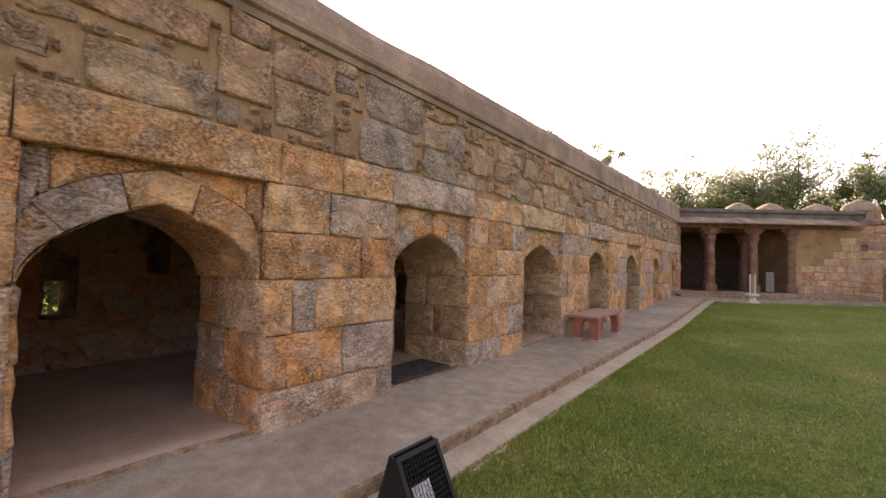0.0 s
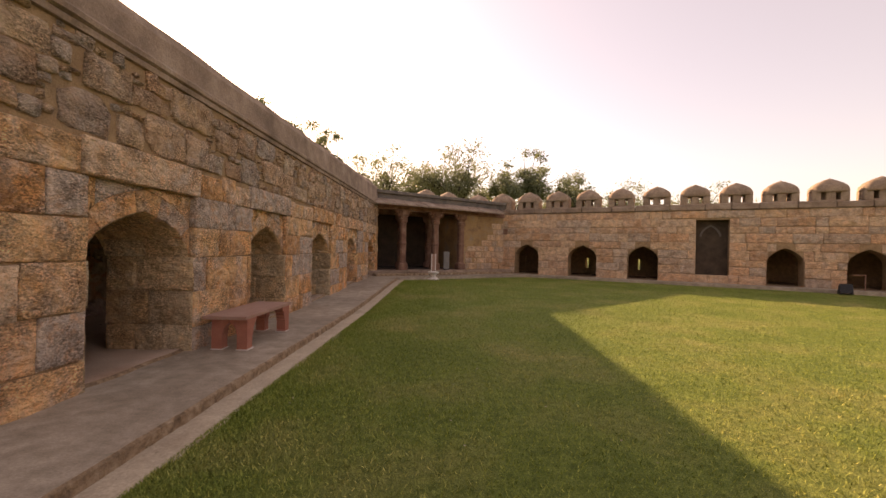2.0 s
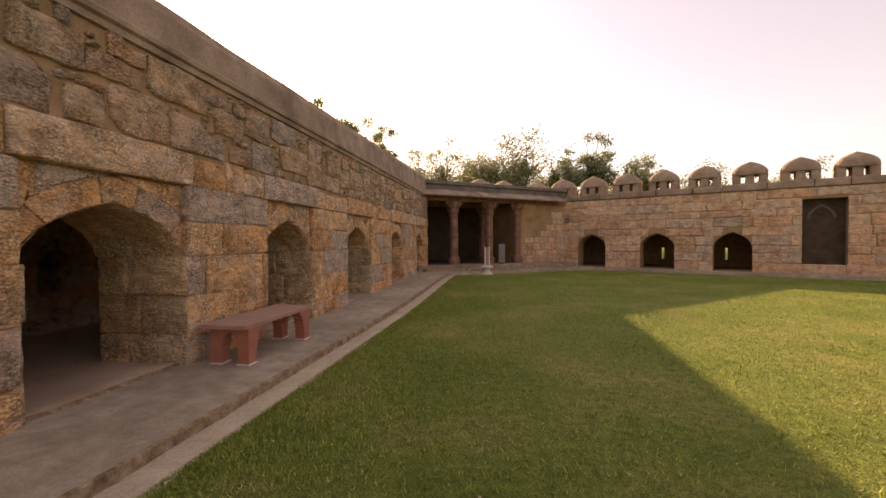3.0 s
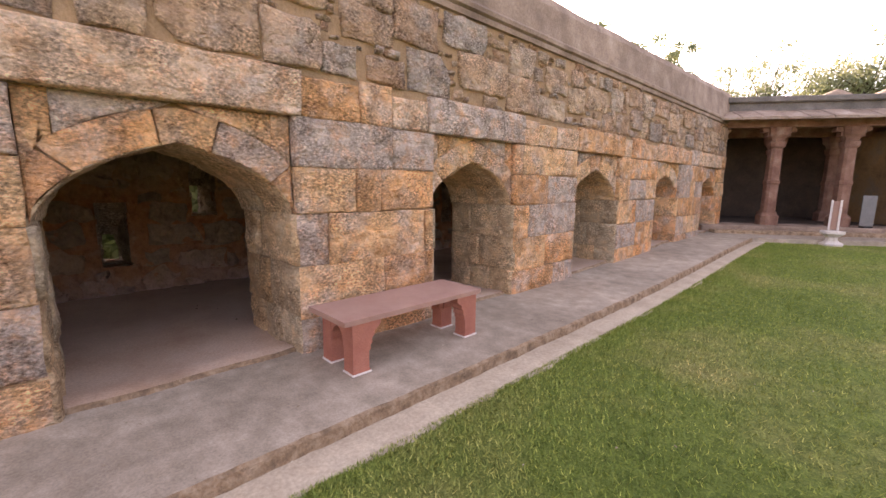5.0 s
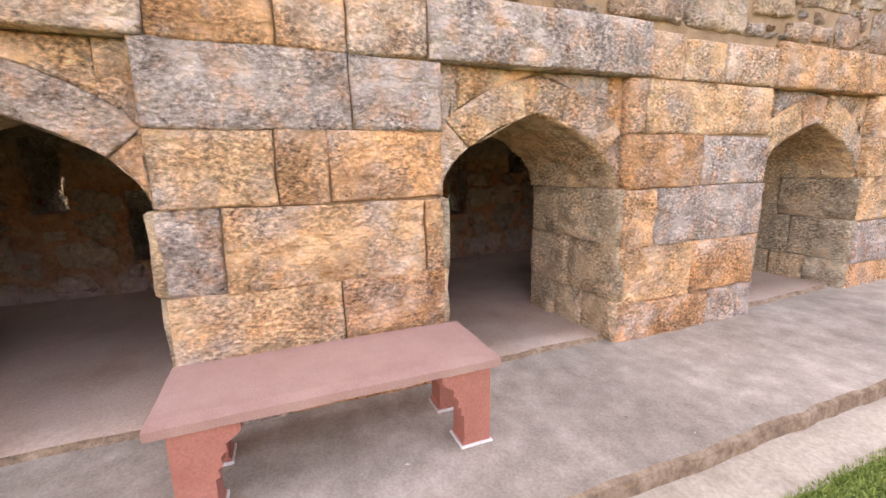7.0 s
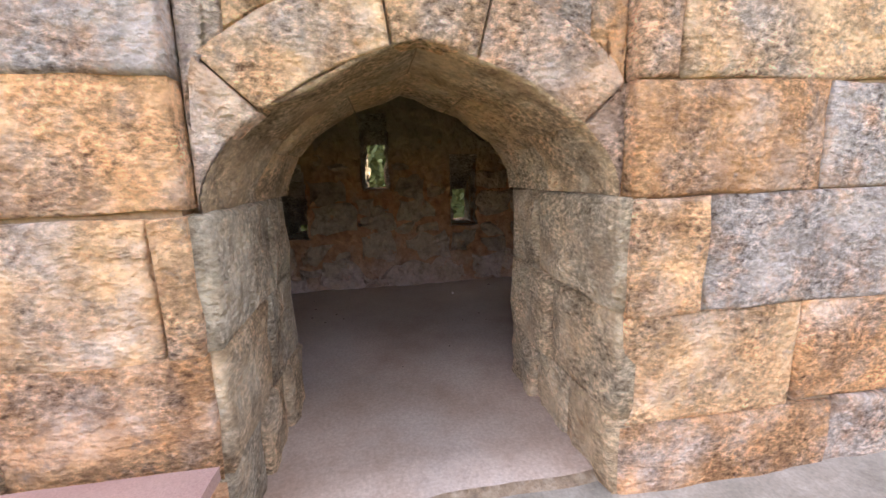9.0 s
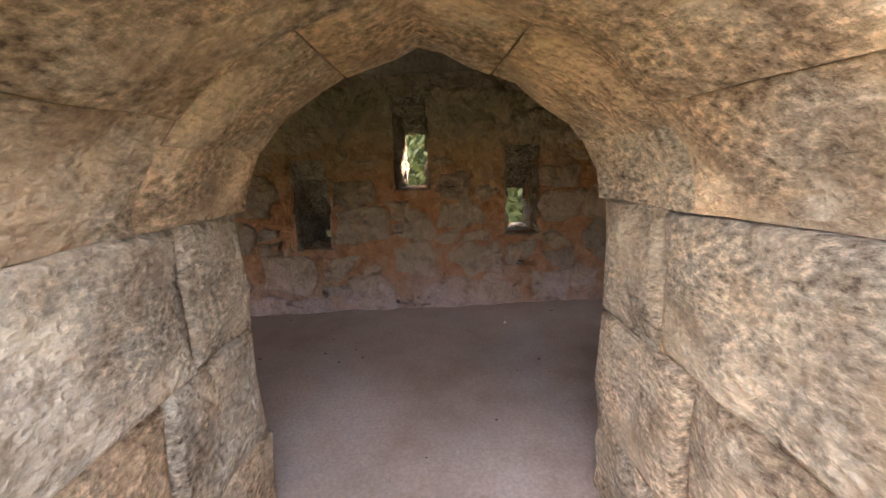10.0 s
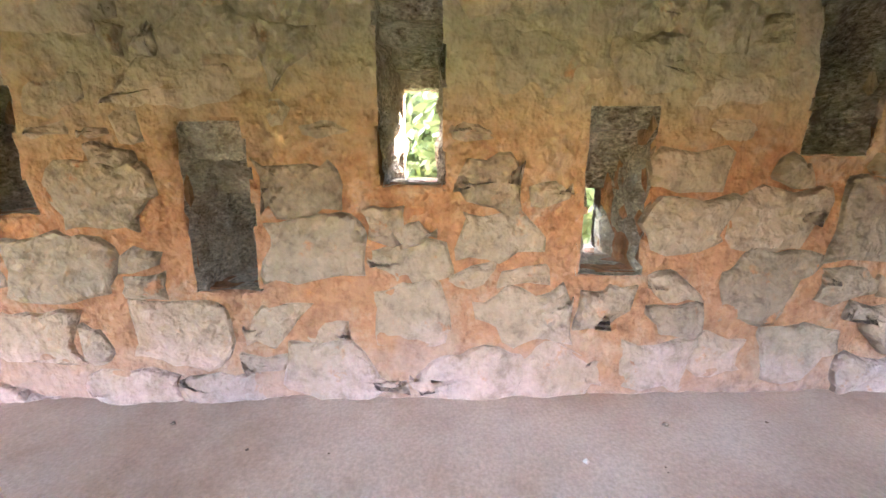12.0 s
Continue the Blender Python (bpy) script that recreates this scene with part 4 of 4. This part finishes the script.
ext = bmesh.ops.extrude_edge_only(bm, edges=[e for e in bm.edges if e.is_boundary])
for v in [g for g in ext["geom"] if isinstance(g, bmesh.types.BMVert)]:
    v.co.z = 0.440 + 0.004 * noise.noise(v.co * 11)
    v.co.x += 0.008 * (1 if v.co.x < -3.0 else -1) * (0.3 + abs(noise.noise(v.co * 8)))
bmesh.ops.contextual_create(bm, geom=[e for e in bm.edges if e.is_boundary])
bmesh.ops.recalc_face_normals(bm, faces=bm.faces[:])
part("slab", of_bmesh(bm), red_slab, bench, "pinkish slab with chipped edges")
LEG = [(0.0, 0.0), (0.165, 0.0), (0.165, 0.03), (0.155, 0.04), (0.155, 0.19), (0.175, 0.20), (0.168, 0.235), (0.19, 0.25), (0.185, 0.29), (0.215, 0.32), (0.21, 0.35), (0.25, 0.375), (0.275, 0.40), (0.275, 0.442), (0.0, 0.442)]
for x0 in (-3.205, -2.845):
    for y0, way in ((9.57, 1), (11.05, -1)):
        leg = part("leg", slab([(x0, y0 + way * p, q) for p, q in LEG], (0, 0, 0), (0.145, 0, 0)), red_stone, bench)
        part("footing", box(x0 - 0.012, x0 + 0.157, min(y0 - way * 0.012, y0 + way * 0.177), max(y0 - way * 0.012, y0 + way * 0.177), 0.0, 0.016, 0.004), lime_white, leg, "white mortar footing")
        inner = x0 + 0.148 if x0 < -3.0 else x0 - 0.003
        sx = 1 if x0 < -3.0 else -1
        part("bracket", slab([(inner, min(y0, y0 + way * 0.14), 0.442), (inner, min(y0, y0 + way * 0.14), 0.22), (inner + sx * 0.015, min(y0, y0 + way * 0.14), 0.24), (inner + sx * 0.02, min(y0, y0 + way * 0.14), 0.30), (inner + sx * 0.05, min(y0, y0 + way * 0.14), 0.35), (inner + sx * 0.097, min(y0, y0 + way * 0.14), 0.38), (inner + sx * 0.097, min(y0, y0 + way * 0.14), 0.442)], (0, 0.003, 0), (0, 0.137, 0)), red_stone, leg)

# ---- floodlight by the walk ----
flood = thing("floodlight", (-1.8, 3.3, -0.09), "black wedge-shaped floodlight with a wire grille on the lawn edge", "floodlight")
FY0, FY1 = 3.13, 3.52
side = [(-1.98, -0.1), (-1.64, -0.1), (-1.64, -0.06), (-1.83, 0.30), (-1.87, 0.31), (-1.98, -0.04)]
for y in (FY0, FY1 - 0.012):
    part("side_plate", slab([(x, y, z) for x, z in side], (0, 0, 0), (0, 0.012, 0)), black_iron, flood)
part("back_plate", slab([(-1.98, FY0, -0.04), (-1.87, FY0, 0.31), (-1.86, FY0, 0.30), (-1.96, FY0, -0.04)], (0, 0.012, 0), (0, FY1 - FY0 - 0.012, 0)), black_iron, flood)
part("base_plate", box(-1.98, -1.64, FY0 + 0.012, FY1 - 0.012, -0.1, -0.085), black_iron, flood)
fp = Frame((-1.64, FY0, -0.06), (0, 1, 0), (0.36, 0, 0.19))
fup = Vector((-0.19, 0, 0.36)).normalized()
flen = math.hypot(0.19, 0.36)


def on_panel(y, v, n=0.0):
    return Vector((-1.64, FY0 + y, -0.06)) + fup * v + fp.n * n


def bar(y0, y1, v0, v1, n0, n1):
    p = [on_panel(y0, v0), on_panel(y1, v0), on_panel(y1, v1), on_panel(y0, v1)]
    return slab(p, fp.n * n0, fp.n * n1)


W = FY1 - FY0
part("frame", join(bar(0, W, 0, 0.03, 0.0, 0.02), bar(0, W, flen - 0.03, flen, 0.0, 0.02), bar(0, 0.03, 0.03, flen - 0.03, 0.0, 0.02), bar(W - 0.03, W, 0.03, flen - 0.03, 0.0, 0.02)), black_iron, flood)
for i in range(1, 12):
    part("grille_wire", bar(0.03 + (W - 0.06) * i / 12 - 0.0015, 0.03 + (W - 0.06) * i / 12 + 0.0015, 0.03, flen - 0.03, 0.006, 0.010), black_iron, flood)
for i in range(1, 11):
    part("grille_wire", bar(0.03, W - 0.03, 0.03 + (flen - 0.06) * i / 11 - 0.0015, 0.03 + (flen - 0.06) * i / 11 + 0.0015, 0.010, 0.013), black_iron, flood)
lamp = part("lamp", bar(0.09, 0.27, 0.05, 0.22, -0.10, -0.04), black_iron, flood)
part("reflector", bar(0.10, 0.26, 0.06, 0.21, -0.039, -0.034), steel, lamp, "crinkled bright reflector")
part("latch", join(bar(-0.006, 0.012, 0.10, 0.13, 0.02, 0.035), bar(-0.006, 0.012, 0.15, 0.17, 0.02, 0.03)), steel, flood)

far_flood = copy_thing(flood, Matrix.Translation(FAR.at(14.44, 0.09, 1.2)) @ pose(0, 0, 0, 0, 0, 63))
far_flood["label"] = "small black floodlight on the lawn before the far wall"

# ---- bent pipe by the far wall ----
pipe = thing("pipe_post", FAR.at(15.21, 0.2, 0.5), "thin rusty bent pipe standing on the far walk", "pipe")
part("upright", fbox(FAR, 15.19, 15.23, 0.2, 0.84, 0.48, 0.52, 0.01), old_red, pipe)
part("arm", fbox(FAR, 14.85, 15.19, 0.80, 0.84, 0.48, 0.52, 0.01), old_red, pipe)

# ---- floor grate in an archway ----
worn_iron = plain_material("weathered_iron", ((0.3, (0.05, 0.045, 0.045)), (0.7, (0.11, 0.10, 0.095))), 7.0, 0.6, 60.0, 0.4, 0.003, metal=0.4)
grate = thing("floor_grate", (-3.75, 5.3, 0.03), "dark slatted metal grate lying in an archway", "grate")
part("rim", join(box(-4.05, -3.5, 4.82, 4.86, 0.03, 0.07), box(-4.05, -3.5, 5.84, 5.88, 0.03, 0.07), box(-4.05, -4.01, 4.86, 5.84, 0.03, 0.07), box(-3.54, -3.5, 4.86, 5.84, 0.03, 0.07)), worn_iron, grate)
for i in range(11):
    part("slat", box(-4.01 + i * 0.043, -3.992 + i * 0.043, 4.86, 5.84, 0.035, 0.062), worn_iron, grate)

# ---- pale post on a pedestal, and a notice board ----
post = thing("marker_post", (-0.66, 22.8, 0.1), "pale stone marker on a moulded pedestal at the lawn edge", "marker")
bm = bmesh.new()
prof = [(0.26, 0.0), (0.26, 0.08), (0.20, 0.11), (0.14, 0.15), (0.13, 0.24), (0.2, 0.3), (0.27, 0.34), (0.27, 0.40), (0.12, 0.42)]
rings = [[bm.verts.new((-0.66 + r * math.cos(math.pi * (2 * i + 1) / 8), 22.8 + r * math.sin(math.pi * (2 * i + 1) / 8), 0.05 + z)) for i in range(8)] for r, z in prof]
for r0, r1 in zip(rings, rings[1:]):
    for i in range(8):
        bm.faces.new((r0[i], r0[(i + 1) % 8], r1[(i + 1) % 8], r1[i]))
bm.faces.new(rings[-1])
part("pedestal", of_bmesh(bm), lime_white, post)
part("upright", box(-0.77, -0.725, 22.75, 22.85, 0.47, 1.27, 0.006), lime_white, post)
part("upright", box(-0.595, -0.55, 22.75, 22.85, 0.47, 1.27, 0.006), lime_white, post)
part("panel", box(-0.725, -0.595, 22.79, 22.82, 0.5, 1.24), red_slab, post)
board = thing("notice_board", PAV.at(3.9, PF, 0.25), "small grey notice board standing before the pavilion", "sign")
part("panel", fbox(PAV, 3.72, 4.08, PF + 0.05, PF + 0.95, 0.22, 0.25, 0.005), plain_material("grey_paint", ((0.3, (0.16, 0.16, 0.15)), (0.7, (0.22, 0.21, 0.2))), 5.0, 0.6), board)
part("foot", fbox(PAV, 3.78, 4.02, PF, PF + 0.05, 0.15, 0.32), black_iron, board)


# ---- trees ----
def tube(bm, a, b, r0, r1, k=6):
    d = (b - a).normalized()
    u = d.orthogonal().normalized()
    v = d.cross(u)
    q = [[bm.verts.new(p + (u * math.cos(2 * math.pi * i / k) + v * math.sin(2 * math.pi * i / k)) * r) for i in range(k)] for p, r in ((a, r0), (b, r1))]
    for i in range(k):
        bm.faces.new((q[0][i], q[0][(i + 1) % k], q[1][(i + 1) % k], q[1][i]))


def tree(x, y, z0, height, spread_r, seed, leaves, mat, size, label, bare=0.0):
    r = random.Random(seed)
    t = thing("tree", (x, y, z0), label, "tree", "trees beyond the walls")
    bm = bmesh.new()
    foot, fork = Vector((x, y, z0)), Vector((x + r.uniform(-0.4, 0.4), y + r.uniform(-0.4, 0.4), z0 + height * 0.34))
    tube(bm, foot, fork, height * 0.022, height * 0.016, 8)
    tips = []
    for i in range(9):
        ang, el = i * 2.4 + r.uniform(-0.4, 0.4), r.uniform(0.35, 1.25)
        ln = height * r.uniform(0.3, 0.55)
        mid = fork + Vector((math.cos(ang) * math.cos(el), math.sin(ang) * math.cos(el), math.sin(el))) * ln * 0.55 * Vector((1, 1, 1)).length / 1.732
        tube(bm, fork, mid, height * 0.010, height * 0.006, 5)
        for k in range(5):
            tip = mid + Vector((r.gauss(0, 0.5) * spread_r * 0.5, r.gauss(0, 0.5) * spread_r * 0.5, abs(r.gauss(0.25, 0.25)) * height * 0.45))
            tip.z = min(tip.z, z0 + height * r.uniform(0.9, 1.0))
            tube(bm, mid, tip, height * 0.005, height * 0.0015, 4)
            tips += [tip, (tip + mid) / 2]
    part("trunk", of_bmesh(bm), bark, t)
    verts, faces = [], []
    for _ in range(leaves):
        c = r.choice(tips) + Vector((r.gauss(0, 1), r.gauss(0, 1), r.gauss(0, 0.8))) * spread_r * 0.105
        u = Vector((r.gauss(0, 1), r.gauss(0, 1), r.gauss(0, 1))).normalized()
        v = u.orthogonal().normalized()
        s = size * r.uniform(0.7, 1.6)
        k = len(verts)
        verts += [c - u * s, c + v * s * 0.45, c + u * s, c - v * s * 0.45 + u.cross(v) * s * 0.2]
        faces.append([k, k + 1, k + 2, k + 3])
    part("crown", (verts, faces), mat, t)


GREEN, SPARSE = "leafy green tree beyond the court walls", "thinly leaved pale-branched tree beyond the court walls"
K = 1.75
FAR_TREES = ((-15.5, 39, 15.6, 2.6, 8000, leaf_dark, 0.17), (-12.7, 42.3, 14.4, 2.2, 7000, leaf_dark, 0.17), (-9.2, 46, 13.4, 4.0, 4600, leaf_light, 0.18), (-0.3, 46, 13.2, 5.0, 5600, leaf_light, 0.20), (-5.0, 48, 11.2, 4.2, 7000, leaf_dark, 0.19),
             (6.9, 46, 12.8, 3.0, 7000, leaf_dark, 0.18), (11.8, 47, 11.3, 3.2, 6000, leaf_dark, 0.18), (18, 48, 9.4, 4.6, 6000, leaf_dark, 0.19), (25, 47, 9.0, 4.2, 5000, leaf_light, 0.19),
             (3.2, 50, 9.6, 4.0, 6500, leaf_dark, 0.2), (33, 44, 8.4, 4.0, 4000, leaf_light, 0.2))
for i, (x, y, h, sp, n, m, sz) in enumerate(FAR_TREES):
    tree(0.3 + (x - 0.3) * K, 4.5 + (y - 4.5) * K, -0.1, 1.4 + (h - 1.4) * K, sp * K, 40 + i, int(n * 1.7), m, sz * K * 0.62, SPARSE if m is leaf_light else GREEN)
for i, (x, y) in enumerate(((-17, 15), (-18, 7), (-17, 22), (-16, 0))):
    tree(x, y, -0.2, 8.4, 3.6, 60 + i, 5000, leaf_bush, 0.2, "leafy green tree outside the gallery wall")


def scrub(seed, x0, x1, y0, y1, h, count, name, label):
    """A belt of bushes with an uneven top."""
    r = random.Random(seed)
    verts, faces = [], []
    for _ in range(count):
        x, y = r.uniform(x0, x1), r.uniform(y0, y1)
        topz = h * (0.62 + 0.5 * noise.noise(Vector((x * 0.28, y * 0.28, seed))))
        c = Vector((x, y, -0.3 + topz * r.random() ** 0.7))
        u = Vector((r.gauss(0, 1), r.gauss(0, 1), r.gauss(0, 1))).normalized()
        v, s, k = u.orthogonal().normalized(), r.uniform(0.07, 0.15) * max(h / 7, 1), len(verts)
        verts += [c - u * s, c + v * s * 0.45, c + u * s, c - v * s * 0.45]
        faces.append([k, k + 1, k + 2, k + 3])
    tagged(part(name, (verts, faces), leaf_bush if x0 > -20 else leaf_light), label, "bushes", kind="stuff")


scrub(3, -14.0, -10.8, -6, 26, 5.6, 150000, "bushes", "green scrub outside the gallery wall")
scrub(4, -50, 70, 84, 92, 13, 16000, "far_scrub", "hazy green scrub beyond the far wall")

# ---- grass, straw and litter ----
rs = np.random.RandomState(4)
N = 460000
gx = GRASS - 0.01 + rs.rand(N) ** 2.8 * 20.0
gy = 2.6 + rs.rand(N) ** 1.5 * 24.0
ga, gl, lean = rs.rand(N) * 6.283, 0.015 + 0.03 * rs.rand(N) ** 2, (rs.rand(N, 2) - 0.5) * 0.06
verts, faces = [], []
for i in range(N):
    x, y, c, s_, h = gx[i], gy[i], math.cos(ga[i]) * 0.005, math.sin(ga[i]) * 0.005, gl[i]
    z = ground_z(y) - 0.127
    verts += [(x - c, y - s_, z), (x + c, y + s_, z), (x + lean[i, 0], y + lean[i, 1], z + h)]
    faces.append((3 * i, 3 * i + 1, 3 * i + 2))
tagged(part("grass", (verts, faces), grass_blades), "short green and straw-coloured grass blades", "grass", kind="stuff")
r = random.Random(77)
verts, faces = [], []
for i in range(420):
    x, y = (r.uniform(GRASS, 9), r.uniform(2.5, 20)) if i > 90 else (r.uniform(-3.2, GRASS), r.uniform(2, 15))
    z = ground_z(y) + (-0.1 if x > KERB else 0.006)
    s, a, k = r.uniform(0.008, 0.02), r.uniform(0, 6.3), len(verts)
    verts += [(x - s * math.cos(a), y - s * math.sin(a), z), (x + s * 0.5 * math.sin(a), y - s * 0.5 * math.cos(a), z + 0.004), (x + s * math.cos(a), y + s * math.sin(a), z + 0.002), (x - s * 0.5 * math.sin(a), y + s * 0.5 * math.cos(a), z + 0.006)]
    faces.append([k, k + 1, k + 2, k + 3])
tagged(part("leaf_litter", (verts, faces), plain_material("dry_leaf", ((0.35, (0.16, 0.11, 0.06)), (0.6, (0.55, 0.48, 0.36))), 2.0, 0.8)), "fallen pale leaves and chips scattered about", "litter", kind="stuff")
